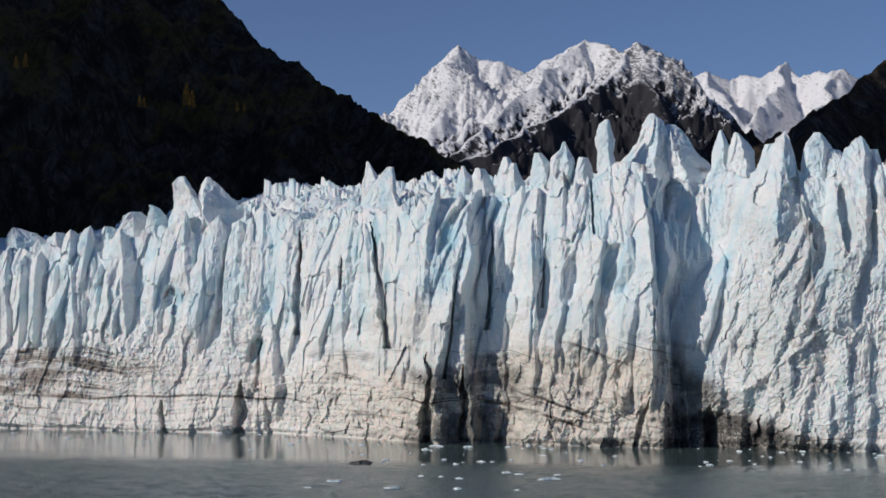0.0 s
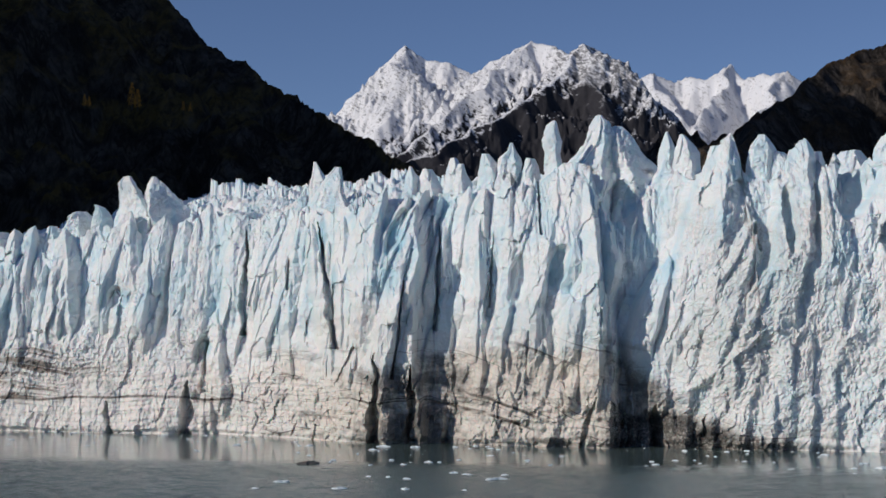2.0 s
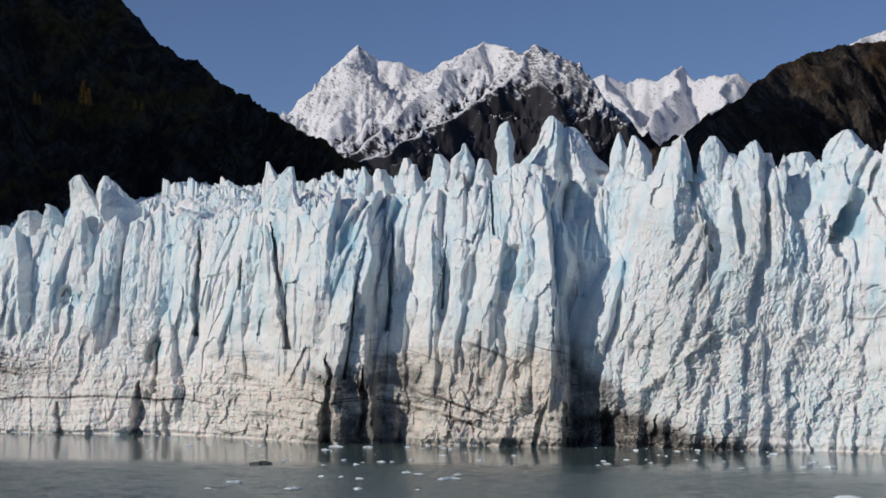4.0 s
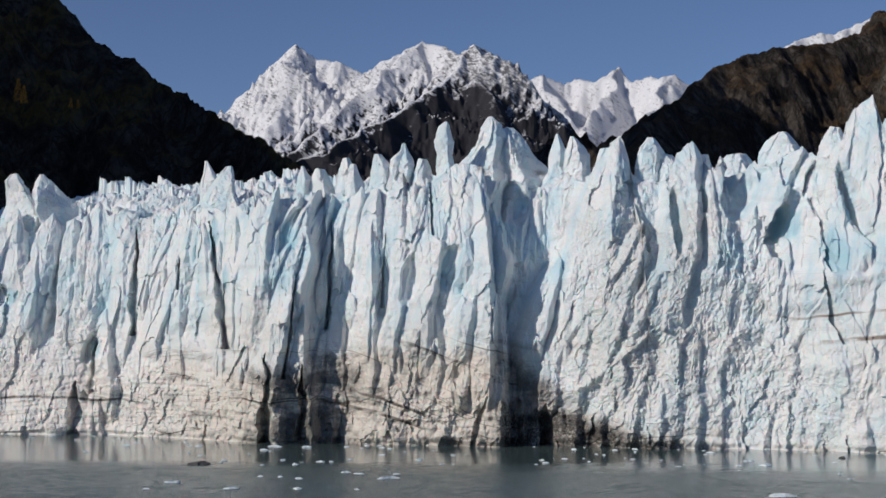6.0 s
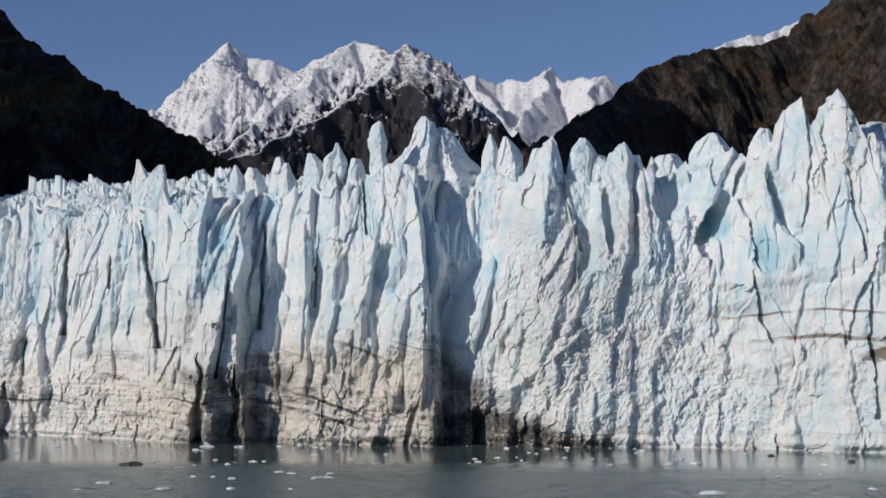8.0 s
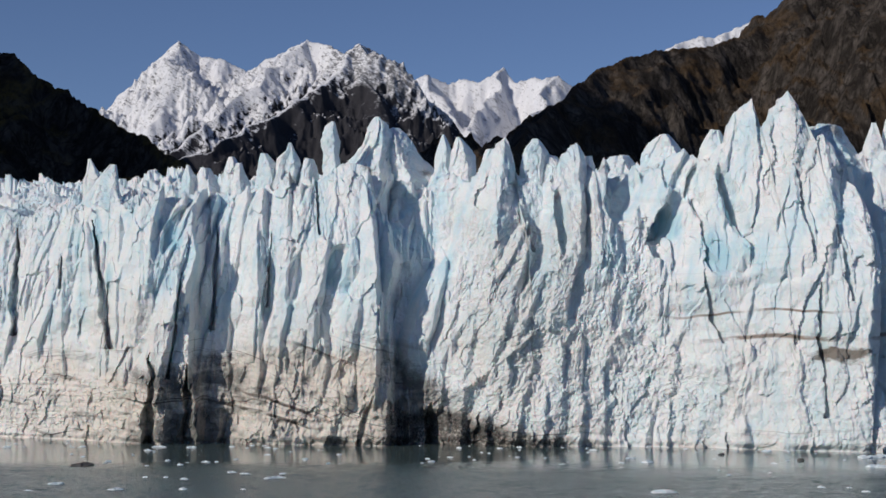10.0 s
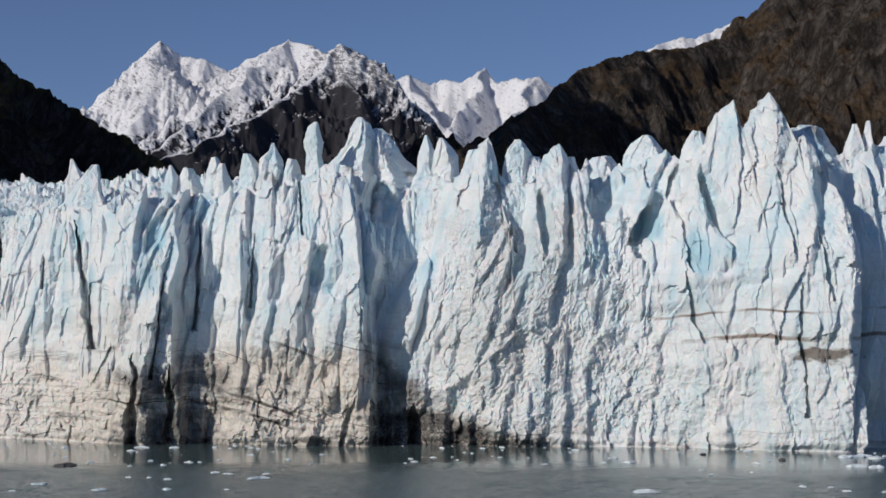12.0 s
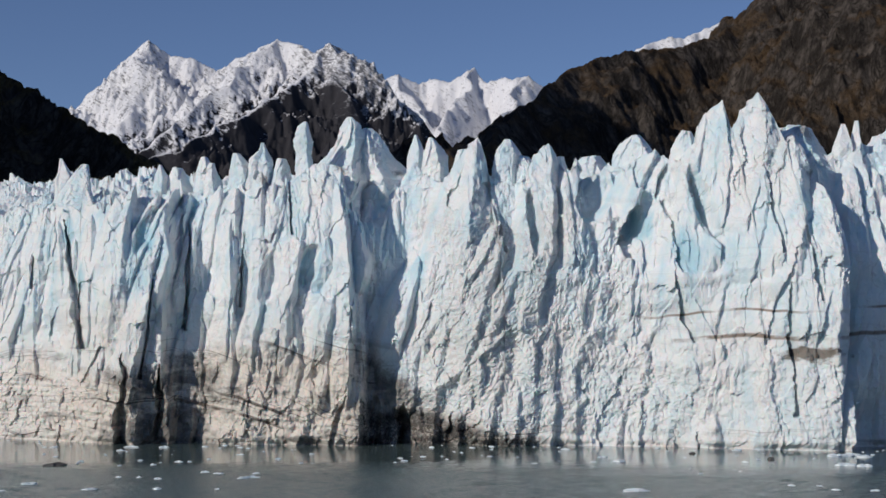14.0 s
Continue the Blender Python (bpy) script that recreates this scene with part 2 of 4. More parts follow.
def water_material():
    m = Mat("fjord_water")
    p = m.pos()
    silt = m.noise(m.scaled(p, (0.008, 0.02, 0.0)), 1.0, 3)
    color = m.mix(silt, (0.06, 0.10, 0.10), (0.12, 0.16, 0.155))
    x, y, z = m.xyz(p)
    # calm water lies along the ice, wind ripples further out
    edge = m.math("ADD", m.math("ADD", y, m.math("MULTIPLY", x, 0.30)), m.math("MULTIPLY", m.noise(m.scaled(p, (0.006, 0.02, 0.0)), 1.0, 3), 60.0))
    calm = m.step(edge, 345.0, 395.0)
    swell = m.noise(m.scaled(p, (0.07, 0.20, 0.0)), 1.0, 3)
    ripple = m.noise(m.scaled(p, (0.8, 1.3, 0.0)), 1.0, 5, 0.65)
    chop = m.noise(m.scaled(p, (0.16, 0.42, 0.0)), 1.0, 4, 0.6)
    swell = m.math("ADD", swell, m.math("MULTIPLY", chop, m.step(calm, 0.0, 1.0, 2.6, 0.1)))
    height = m.math("ADD", m.math("MULTIPLY", swell, 0.05), m.math("MULTIPLY", ripple, m.step(calm, 0.0, 1.0, 0.22, 0.02)))
    n = m.bump(height, 1.0, 1.0)
    return m.finish(color, m.step(calm, 0.0, 1.0, 0.16, 0.05), n, IOR=1.33)


def snow_rock_material(name, line, spread, east=0.0, rock=(0.035, 0.032, 0.034), size=1.0, bare=0.25, peak=0.0, fleck=1.0):
    """Rock with snow above a ragged line; east: how much less snow lies on faces turned to +x; peak: how far the line climbs to the dark eastern summit."""
    m = Mat(name)
    p = m.pos()
    x, y, z = m.xyz(p)
    nx, ny, nz = m.normal_xyz()
    rough = m.noise(p, 0.009 / size, 10, 0.68)
    ribs = m.noise(m.scaled(p, (0.030 / size, 0.014 / size, 0.010 / size)), 1.0, 9, 0.72)
    slant = m.node("ShaderNodeVectorRotate", rotation_type="Y_AXIS")
    m.link(p, slant.inputs["Vector"])
    slant.inputs["Angle"].default_value = radians(-38)
    crumb = m.noise(m.scaled(slant.outputs[0], (0.045 / size, 0.08 / size, 0.16 / size)), 1.0, 7, 0.74)
    climb = m.math("SUBTRACT", m.step(x, 30.0, 450.0), m.step(x, 455.0, 560.0, 0.0, 0.55))
    # the eastern summit is the barest
    scoured = m.math("ADD", m.math("MULTIPLY", m.step(x, 380.0, 470.0, 0.0, 0.09), m.step(x, 640.0, 500.0)), m.step(x, 500.0, 580.0, 0.0, 0.05)) if peak else 0.0
    h = m.math("SUBTRACT", z, m.math("MULTIPLY", climb, peak))
    h = m.math("ADD", h, m.math("MULTIPLY", m.math("SUBTRACT", rough, 0.5), spread * 2.2 * fleck))
    h = m.math("ADD", h, m.math("MULTIPLY", m.math("SUBTRACT", ribs, 0.5), spread * 2.6 * fleck))
    h = m.math("ADD", h, m.math("MULTIPLY", m.math("SUBTRACT", crumb, 0.5), spread * 3.8 * fleck))
    h = m.math("SUBTRACT", h, m.math("MULTIPLY", nx, east))
    h = m.math("ADD", h, m.math("MULTIPLY", m.math("SUBTRACT", nz, 0.66), spread * 2.4 * fleck))
    snow = m.step(h, line - spread * 0.12, line + spread * 0.12)
    # bare ribs poke through the cover everywhere
    snow = m.math("MULTIPLY", snow, m.step(m.math("ADD", m.math("ADD", crumb, scoured), m.math("MULTIPLY", ribs, 0.5)), 0.90, 0.77, bare, 1.0))
    stone = m.mix(m.noise(p, 0.05, 6, 0.65), rock, tuple(min(1, c * 3.4) for c in rock))
    white = m.mix(rough, (0.74, 0.74, 0.77), (0.87, 0.865, 0.87))
    n = m.bump(ribs, 0.45, 9.0 * size)
    n = m.bump(crumb, 0.6, 4.0 * size, n)
    return m.finish(m.mix(snow, stone, white), 0.8, n, Specular_IOR_Level=0.15)


def hill_material(name, low, high, green, size=1.0):
    """Bare rock with steep dark clefts, paler slabs and scrub on the ledges."""
    m = Mat(name)
    p = m.pos()
    nx, ny, nz = m.normal_xyz()
    a = m.noise(p, 0.012 * size, 8, 0.65)
    b = m.noise(m.scaled(p, (0.20, 0.13, 0.075)), 1.0 * size, 9, 0.74)
    slab = m.noise(m.scaled(p, (0.06, 0.06, 0.018)), 1.0 * size, 8, 0.70, distort=0.4)
    cleft = m.noise(m.scaled(p, (0.05, 0.05, 0.011)), 1.0 * size, 6, 0.60, distort=1.2)
    stone = m.mix(m.step(slab, 0.36, 0.64), low, high)
    stone = m.mix(m.step(b, 0.36, 0.60, 0.75, 0.0), stone, low)
    stone = m.mix(m.step(m.math("ABSOLUTE", m.math("SUBTRACT", cleft, 0.5)), 0.035, 0.005, 0.0, 0.85), stone, low)
    veg = m.step(m.math("ADD", a, m.math("MULTIPLY", nz, 0.45)), 0.76, 0.90)
    color = m.mix(m.math("MULTIPLY", veg, m.step(b, 0.40, 0.55, 0.2, 0.7)), stone, m.mix(m.noise(p, 0.2, 4), green, tuple(c * 2.2 for c in green)))
    n = m.bump(b, 1.0, 5.0)
    n = m.bump(cleft, 1.0, 14.0, n)
    n = m.bump(m.noise(p, 0.12, 6, 0.7), 1.0, 3.0, n)
    return m.finish(color, 0.9, n, Specular_IOR_Level=0.1)


def plain_material(name, a, b, scale, rough=0.8):
    m = Mat(name)
    f = m.noise(m.pos(), scale, 4)
    return m.finish(m.mix(f, a, b), rough, m.bump(f, 0.4, 0.1))


ICE, FLOE, DARK_FLOE, WATER = ice_material(), floe_material(), dark_floe_material(), water_material()
MASSIF = snow_rock_material("snowy_massif", 455.0, 80.0, 30.0, rock=(0.017, 0.0165, 0.019), bare=0.2, peak=180.0, fleck=1.1)
FAR_SNOW = snow_rock_material("far_snow", 400.0, 90.0, 40.0, bare=0.45)
LEFT_HILL = hill_material("dark_hillside", (0.018, 0.0162, 0.0145), (0.135, 0.118, 0.098), (0.110, 0.076, 0.022))
RIGHT_HILL = hill_material("brown_hillside", (0.026, 0.022, 0.019), (0.175, 0.148, 0.127), (0.075, 0.046, 0.022))
BARK = plain_material("bark", (0.05, 0.04, 0.03), (0.12, 0.10, 0.08), 1.0)
GOLD = plain_material("autumn_leaves", (0.50, 0.22, 0.03), (0.75, 0.38, 0.05), 0.6)
GREY_LEAF = plain_material("bare_twigs", (0.05, 0.045, 0.035), (0.11, 0.095, 0.07), 0.6)

# ---- noise on arrays ----
_perm = np.random.RandomState(7).permutation(4096)
_grad = np.random.RandomState(8).normal(size=(4096, 3))
_grad /= np.linalg.norm(_grad, axis=1)[:, None]


def gnoise(p):
    """Gradient noise, about -1 to 1, at the points p (n, 3)."""
    c = np.floor(p).astype(np.int64)
    q = p - c
    w = q * q * q * (q * (q * 6 - 15) + 10)
    out = 0.0
    for i in (0, 1):
        for j in (0, 1):
            for k in (0, 1):
                o = np.array((i, j, k))
                d = c + o
                hsh = _perm[(d[:, 0] + _perm[(d[:, 1] + _perm[d[:, 2] & 4095]) & 4095]) & 4095]
                v = (_grad[hsh] * (q - o)).sum(1)
                out = out + v * np.prod(np.where(o, w, 1 - w), axis=1)
    return out * 1.6


def fbm(p, octaves=4, gain=0.5):
    out, a = 0.0, 1.0
    for k in range(octaves):
        out = out + a * gnoise(p * 2.03 ** k + 17.3 * k)
        a *= gain
    return out


def ridged(p, octaves=4, gain=0.5):
    out, a = 0.0, 1.0
    for k in range(octaves):
        out = out + a * (1 - 2 * np.abs(gnoise(p * 2.07 ** k + 9.1 * k)))
        a *= gain
    return out


def grid_mesh(name, co, nu, nv, closed=False, smooth=True):
    """A mesh from a (nv, nu, 3) array of places; closed joins the ends of u."""
    me = bpy.data.meshes.new(name)
    v = co.reshape(-1, 3)
    idx = np.arange(nu * nv).reshape(nv, nu)
    if closed:
        idx = np.concatenate([idx, idx[:, :1]], axis=1)
    a, b, c, d = idx[:-1, :-1], idx[:-1, 1:], idx[1:, 1:], idx[1:, :-1]
    q = np.stack([a, b, c, d], -1).reshape(-1, 4)
    me.vertices.add(len(v))
    me.vertices.foreach_set("co", v.astype(np.float32).ravel())
    me.loops.add(q.size)
    me.loops.foreach_set("vertex_index", q.ravel().astype(np.int32))
    me.polygons.add(len(q))
    me.polygons.foreach_set("loop_start", np.arange(0, q.size, 4, dtype=np.int32))
    me.polygons.foreach_set("use_smooth", np.full(len(q), smooth))
    me.update(calc_edges=True)
    return me


def part(name, me, material, parent, label=""):
    ob = new(name, me)
    if material and not me.materials:
        me.materials.append(material)
    ob.parent = parent
    return tagged(ob, label)


# ---- water ----
xs = np.concatenate([np.linspace(-4500, -130, 24)[:-1], np.arange(-130, 175, 0.6), np.linspace(175, 4500, 24)])
ys = np.concatenate([np.linspace(-3000, 215, 20)[:-1], np.arange(215, 420, 0.5), np.linspace(420, 4900, 24)])
gx, gy = np.meshgrid(xs, ys)
p = np.stack([gx, gy, gx * 0], -1).reshape(-1, 3)
calm = np.clip((gy + 0.30 * gx + 45 * gnoise(p * (0.008, 0.025, 0)).reshape(gx.shape) - 315) / 45, 0, 1)
calm = calm * calm * (3 - 2 * calm)
ripple = (0.14 * fbm(p * (0.26, 0.46, 0), 2) + 0.06 * gnoise(p * (0.95, 1.15, 0) + 5)).reshape(gx.shape)
fine = (gx > -131) & (gx < 176) & (gy > 214) & (gy < 421)
gz = np.where(fine, ripple * (1 - 0.90 * calm), 0.0)
water = new("water", grid_mesh("water", np.stack([gx, gy, gz], -1), len(xs), len(ys)))
water.data.materials.append(WATER)
tagged(water, "calm grey-green fjord water with silt and ripples", "water", kind="structure")

# ---- the glacier ----
FACE_X = [-260, -200, -140, -110, -82, -54, -29, -14, -4, 6.5, 9, 16, 22, 31, 45, 57, 60, 70, 78, 86, 105, 131, 150, 158, 169, 174, 192, 235, 300]
FACE_Y = [545, 522, 499, 488, 476, 466, 446, 428, 417, 415, 418.5, 418, 411, 407, 402, 396, 402, 401, 396, 390, 384, 371, 357, 351, 347, 353, 350, 340, 325]
TOP_X = [-260, -140.1, -116.6, -91.8, -55.8, -26.0, -5.1, 11.4, 31.5, 45.5, 56.2, 71.1, 86.0, 106.3, 119.2, 131.8, 143.4, 152.3, 160.3, 174.8, 235, 300]
TOP_Z = [58, 60.2, 61.4, 63.3, 67.0, 66.6, 66.9, 69.5, 71.0, 73.1, 72.6, 72.6, 70.6, 73.5, 73.4, 75.5, 77.8, 76.3, 77.1, 76.0, 88, 88]
# how far the upper front lies back from its foot: two shaded bays and the open stretches
BAY_X = [-260, -30, -8, 7, 10, 18, 26, 54, 58.5, 60.5, 70, 77, 84, 96, 122, 135, 168, 173, 195, 300]
BAY_Y = [2, 3, 0, -1, 2.2, 2.6, 1, 0, 0, 2, 3.2, 3, 1, 0, 6, 2, 0, 3.5, 4, 3]


def face_y(x):
    return np.interp(x, FACE_X, FACE_Y)


def top_z(x):
    return np.interp(x, TOP_X, TOP_Z)


def flutes(x, y, z):
    """The relief of the ice: tall ribs, smaller scallops and fine chips, in metres."""
    p = np.stack([x, y, z], -1).reshape(-1, 3)
    w = gnoise(p * (0.05, 0.05, 0.03) + 11)
    p = p + np.stack([0.16 * p[:, 2] * w + 1.6 * w, w * 0, 3.0 * gnoise(p * 0.11 + 31)], -1)
    r = 1.25 * ridged(p * (0.10, 0.10, 0.040), 2, 0.5)
    r += 0.85 * ridged(p * (0.24, 0.24, 0.12) + 40, 2, 0.5)
    r += 0.42 * ridged(p * (0.62, 0.62, 0.27) + 80, 2, 0.55)
    r += 0.16 * fbm(p * (1.5, 1.5, 0.95) + 120, 2)
    return r.reshape(x.shape)


_cell = np.random.RandomState(5).uniform(-1, 1, (256, 256, 5))


def facets(u, v, su, sv, tilt, step, shift=0):
    """Broken faces: each cell of a jittered grid, su by sv metres, is a plane of its own tilt and depth."""
    p, q = u / su, v / sv
    ip, iq = np.floor(p).astype(np.int64), np.floor(q).astype(np.int64)
    best, out = np.full(u.shape, 1e9), np.zeros(u.shape)
    for di in (-1, 0, 1):
        for dj in (-1, 0, 1):
            c = _cell[(ip + di + shift) & 255, (iq + dj + shift * 3) & 255]
            dp, dq = p - ip - di - 0.5 - 0.46 * c[..., 0], q - iq - dj - 0.5 - 0.46 * c[..., 1]
            d = dp * dp + dq * dq
            h = step * c[..., 2] + tilt * su * (c[..., 3] * dp + 0.5 * c[..., 4] * dq)
            near = d < best
            best, out = np.where(near, d, best), np.where(near, h, out)
    return out


def broken(u, v, level=None):
    """Facets at three sizes, with wandering edges; some faces stay smooth. level: 1 where the ice is layered flat."""
    p = np.stack([u * 0.22, v * 0.10, u * 0], -1).reshape(-1, 3)
    w1, w2 = gnoise(p + 3).reshape(u.shape), gnoise(p * 2.3 + 70).reshape(u.shape)
    f1, f2 = gnoise(p * 6 + 9).reshape(u.shape), gnoise(p * 6 + 41).reshape(u.shape)
    some = np.clip(0.30 + 1.0 * gnoise(p * 0.55 + 90).reshape(u.shape), 0.08, 1.0)
    u, v = u + 1.3 * w1 + 0.5 * w2 + 0.15 * f1, v + 2.4 * w2 + 0.4 * f2
    r = facets(u - 0.22 * v, v, 5.6, 14.0, 0.60, 0.18)
    r += facets(u + 0.18 * v, v, 2.4, 5.5, 0.60, 0.08, 40) * (0.25 + 0.75 * some)
    r += facets(u, v, 0.95, 1.5, 0.60, 0.05, 90) * some
    if level is not None:
        r = r * (1 - 0.75 * level) + level * (facets(u, v - 0.05 * u, 7.5, 1.9, 0.08, 0.18, 11) + facets(u, v, 3.1, 3.4, 0.60, 0.12, 71) + facets(u, v, 1.3, 1.0, 0.60, 0.06, 55) * (0.4 + 0.6 * some) + 0.34 * (1 - 2 * np.abs(gnoise(p * (2.6, 0.9, 1) + 15).reshape(u.shape))))
    return r


glacier = new("glacier")
tagged(glacier, "tidewater glacier front of blue-white seracs with dirt-banded foot", "glacier")
X0, X1, STEP = -182.0, 208.0, 0.27
KINK_Z, CHIP_Z = np.arange(-10, 130, 5.0), np.arange(-10, 130, 1.3)
rng = np.random.RandomState(21)
BLADES = []


def blade(x, z, fx, fz, wl, wr, out, bend=0.0, tip=0.9, cut=1.9, lit=0.45):
    """A rib of the front. Its crest runs from a foot at fx, fz to a tip at x, z and stands out metres proud of the wall.
    wl, wr: width of the sunny and the shaded flank; lit, cut: how steeply they fall back; bend: bow of the crest; tip: bluntness."""
    jag = rng.uniform(-1, 1, len(KINK_Z)) * 0.055 * (wl + wr), rng.uniform(-1, 1, len(CHIP_Z)) * min(0.30, 0.03 * (wl + wr))
    fx, fz = fx - (x - fx) / (z - fz) * min(6.0, fz), fz - min(6.0, fz)
    BLADES.append((x, z, fx, fz, wl, wr, out, bend, tip, cut, lit, jag))


# west end of the front
blade(-142.6, 57.5, -140.5, 32.7, 2.9, 2.6, 4.0)
blade(-136.1, 51.7, -135.9, 32.6, 2.6, 2.0, 4.5)
blade(-131.1, 55.7, -130.9, 34.4, 2.0, 4.1, 5.0, tip=0.25)
blade(-124.9, 51.6, -124.8, 35.3, 2.0, 1.5, 3.5)
blade(-120.4, 63.5, -116.2, 29.8, 3.8, 3.8, 7.0, bend=0.6, tip=0.35)
blade(-114.1, 64.6, -114.5, 42.3, 3.5, 1.0, 5.0, tip=0.40)
blade(-109.1, 50.4, -110.1, 28.1, 3.2, 6.1, 6.5, bend=0.6, tip=1.10)
blade(-102.7, 63.3, -99.6, 39.9, 6.1, 4.1, 7.0, bend=0.6, tip=0.50)
blade(-104.0, 54.6, -104.9, 37.7, 2.6, 2.0, 7.0)
blade(-81.1, 68.5, -75.2, 34.8, 11.9, 2.9, 7.0, bend=-0.9, tip=0.70, cut=0.98, lit=0.24)
blade(-84.2, 65.7, -87.1, 40.0, 4.1, 1.5, 6.3, cut=0.98, lit=0.24)
blade(-69.8, 66.9, -73.2, 34.8, 4.9, 2.3, 6.5, bend=0.6, tip=0.60, cut=0.98, lit=0.24)
blade(-63.1, 65.0, -63.7, 34.7, 3.2, 2.3, 5.8, tip=0.70, cut=0.98, lit=0.24)
blade(-55.6, 70.1, -56.2, 34.6, 6.7, 4.4, 7.0, bend=0.9, tip=0.60, cut=0.98, lit=0.24)
blade(-58.5, 62.1, -59.2, 41.4, 2.3, 1.2, 6.7, cut=0.98, lit=0.24)
blade(-46.6, 62.5, -46.6, 34.5, 3.8, 1.7, 6.5, tip=0.70, cut=0.98, lit=0.24)
blade(-39.6, 52.3, -39.9, 31.9, 2.0, 1.5, 6.1, cut=0.98, lit=0.24)
blade(-37.0, 59.6, -38.5, 32.7, 3.2, 3.2, 6.1, tip=0.50, cut=0.98, lit=0.24)
blade(-33.6, 54.0, -34.6, 26.2, 2.0, 1.7, 6.5, cut=0.98, lit=0.24)
blade(-51.7, 36.5, -49.9, 17.7, 4.4, 4.9, 9.5, tip=0.30, cut=1.56, lit=0.50)
# middle
blade(-25.8, 65.5, -27.7, 24.6, 6.4, 2.6, 7.6, bend=-1.2, tip=0.60)
blade(-20.0, 53.0, -16.7, 27.7, 4.9, 2.0, 7.6, bend=0.9, tip=0.60)
blade(-22.6, 60.7, -21.6, 48.3, 2.3, 1.7, 7.0)
blade(-13.1, 61.4, -13.2, 26.1, 3.5, 2.0, 6.8, tip=0.80)
blade(-8.8, 59.4, -11.4, 32.2, 3.2, 1.7, 7.0)
blade(-6.5, 66.4, -7.9, 33.7, 2.9, 6.4, 8.2, cut=0.65)
blade(7.8, 60.0, -0.5, 20.1, 7.0, 10.8, 8.6, bend=-1.7, cut=1.49)
blade(13.8, 66.7, 6.8, 47.2, 3.2, 2.0, 7.4, bend=-0.4)
blade(17.8, 65.3, 13.0, 45.8, 2.3, 2.0, 6.4, bend=-0.3)
blade(10.4, 55.4, 8.8, 21.5, 1.7, 1.7, 3.4)
blade(14.8, 53.5, 13.3, 21.6, 1.7, 1.7, 4.2)
blade(6.6, 47.3, 5.7, 21.6, 1.5, 1.5, 5.0)
blade(2.0, 61.4, -3.1, 45.8, 2.6, 2.0, 6.0)
blade(7.0, 64.3, 0.5, 49.4, 2.6, 2.3, 6.4, bend=-0.4)
blade(10.5, 69.8, 6.3, 55.0, 2.3, 2.3, 5.5)
blade(-1.4, 69.6, -4.1, 58.4, 2.6, 2.3, 5.0)
blade(5.1, 67.0, 2.3, 58.2, 2.0, 1.7, 5.5)
blade(19.3, 62.5, 16.4, 21.6, 3.8, 3.2, 7.0, bend=-0.9, tip=0.80, cut=2.08)
blade(21.7, 69.9, 18.1, 47.3, 2.9, 2.3, 6.0)
blade(25.7, 68.2, 24.2, 21.6, 4.7, 2.3, 8.0, bend=-0.7, tip=0.80, cut=2.08)
blade(32.4, 73.2, 27.9, 21.6, 4.4, 3.2, 7.6, bend=0.9, tip=0.70)
blade(35.6, 70.3, 34.0, 27.5, 3.2, 2.6, 7.0)
blade(38.9, 65.8, 32.1, 44.5, 3.5, 2.0, 8.0, bend=0.4, tip=0.80)
blade(33.8, 46.7, 31.4, 29.0, 2.6, 2.3, 7.6)
# the buttress under the finger
blade(44.9, 73.8, 35.6, 33.3, 7.0, 6.7, 9.6, bend=1.5, tip=0.50, cut=1.43)
blade(41.4, 52.5, 38.5, 39.2, 2.0, 1.5, 9.0)
blade(48.6, 75.2, 47.9, 52.4, 5.5, 4.9, 8.4, tip=0.10, cut=0.39, lit=0.25)
blade(51.9, 69.2, 52.3, 21.7, 3.8, 1.3, 10.5, bend=0.9, tip=0.70, cut=2.86)
blade(49.9, 45.8, 45.5, 27.5, 4.4, 4.4, 8.0, bend=0.4, tip=0.50)
blade(42.6, 33.3, 41.0, 20.2, 3.8, 2.9, 7.4)
blade(35.5, 36.3, 34.7, 20.2, 4.4, 2.9, 7.0)
# the shaded bay beside it
blade(64.2, 57.0, 63.6, 14.3, 6.4, 6.7, 1.5, tip=0.12, cut=0.26, lit=0.10)
blade(60.7, 73.4, 58.1, 57.2, 2.6, 2.6, 3.0, tip=0.60)
blade(66.1, 70.4, 64.3, 57.2, 2.6, 2.3, 3.4, tip=0.60)
blade(63.0, 66.8, 61.8, 57.1, 1.7, 1.7, 4.2, tip=0.50)
blade(70.1, 68.6, 68.4, 57.6, 2.0, 1.7, 2.0, tip=0.60)
blade(77.1, 73.0, 74.1, 48.2, 4.9, 6.4, 1.8, tip=0.60, cut=0.52, lit=0.20)
# the gritty buttress
blade(89.8, 82.1, 83.2, 41.6, 9.0, 6.7, 9.5, bend=-0.9, tip=0.75, cut=1.04, lit=0.35)
blade(74.4, 48.0, 71.7, 20.2, 2.0, 13.1, 9.5, tip=0.35, cut=0.16, lit=1.50)
blade(82.4, 60.6, 78.9, 46.2, 3.5, 2.9, 8.8, cut=1.23, lit=0.40)
blade(92.9, 57.8, 80.9, 38.8, 3.5, 2.3, 9.4, cut=1.23, lit=0.40)
blade(92.9, 54.1, 83.7, 27.4, 3.8, 2.9, 10.4, cut=1.23, lit=0.40)
blade(97.2, 47.4, 90.7, 33.0, 3.5, 3.2, 9.6, cut=1.23, lit=0.40)
blade(84.3, 45.9, 73.8, 27.4, 3.5, 2.6, 10.6, cut=1.23, lit=0.40)
blade(79.7, 38.8, 76.5, 21.7, 2.6, 2.3, 10.6, cut=1.23, lit=0.40)
blade(97.5, 33.5, 82.4, 20.3, 3.2, 3.2, 11.0, cut=1.23, lit=0.40)
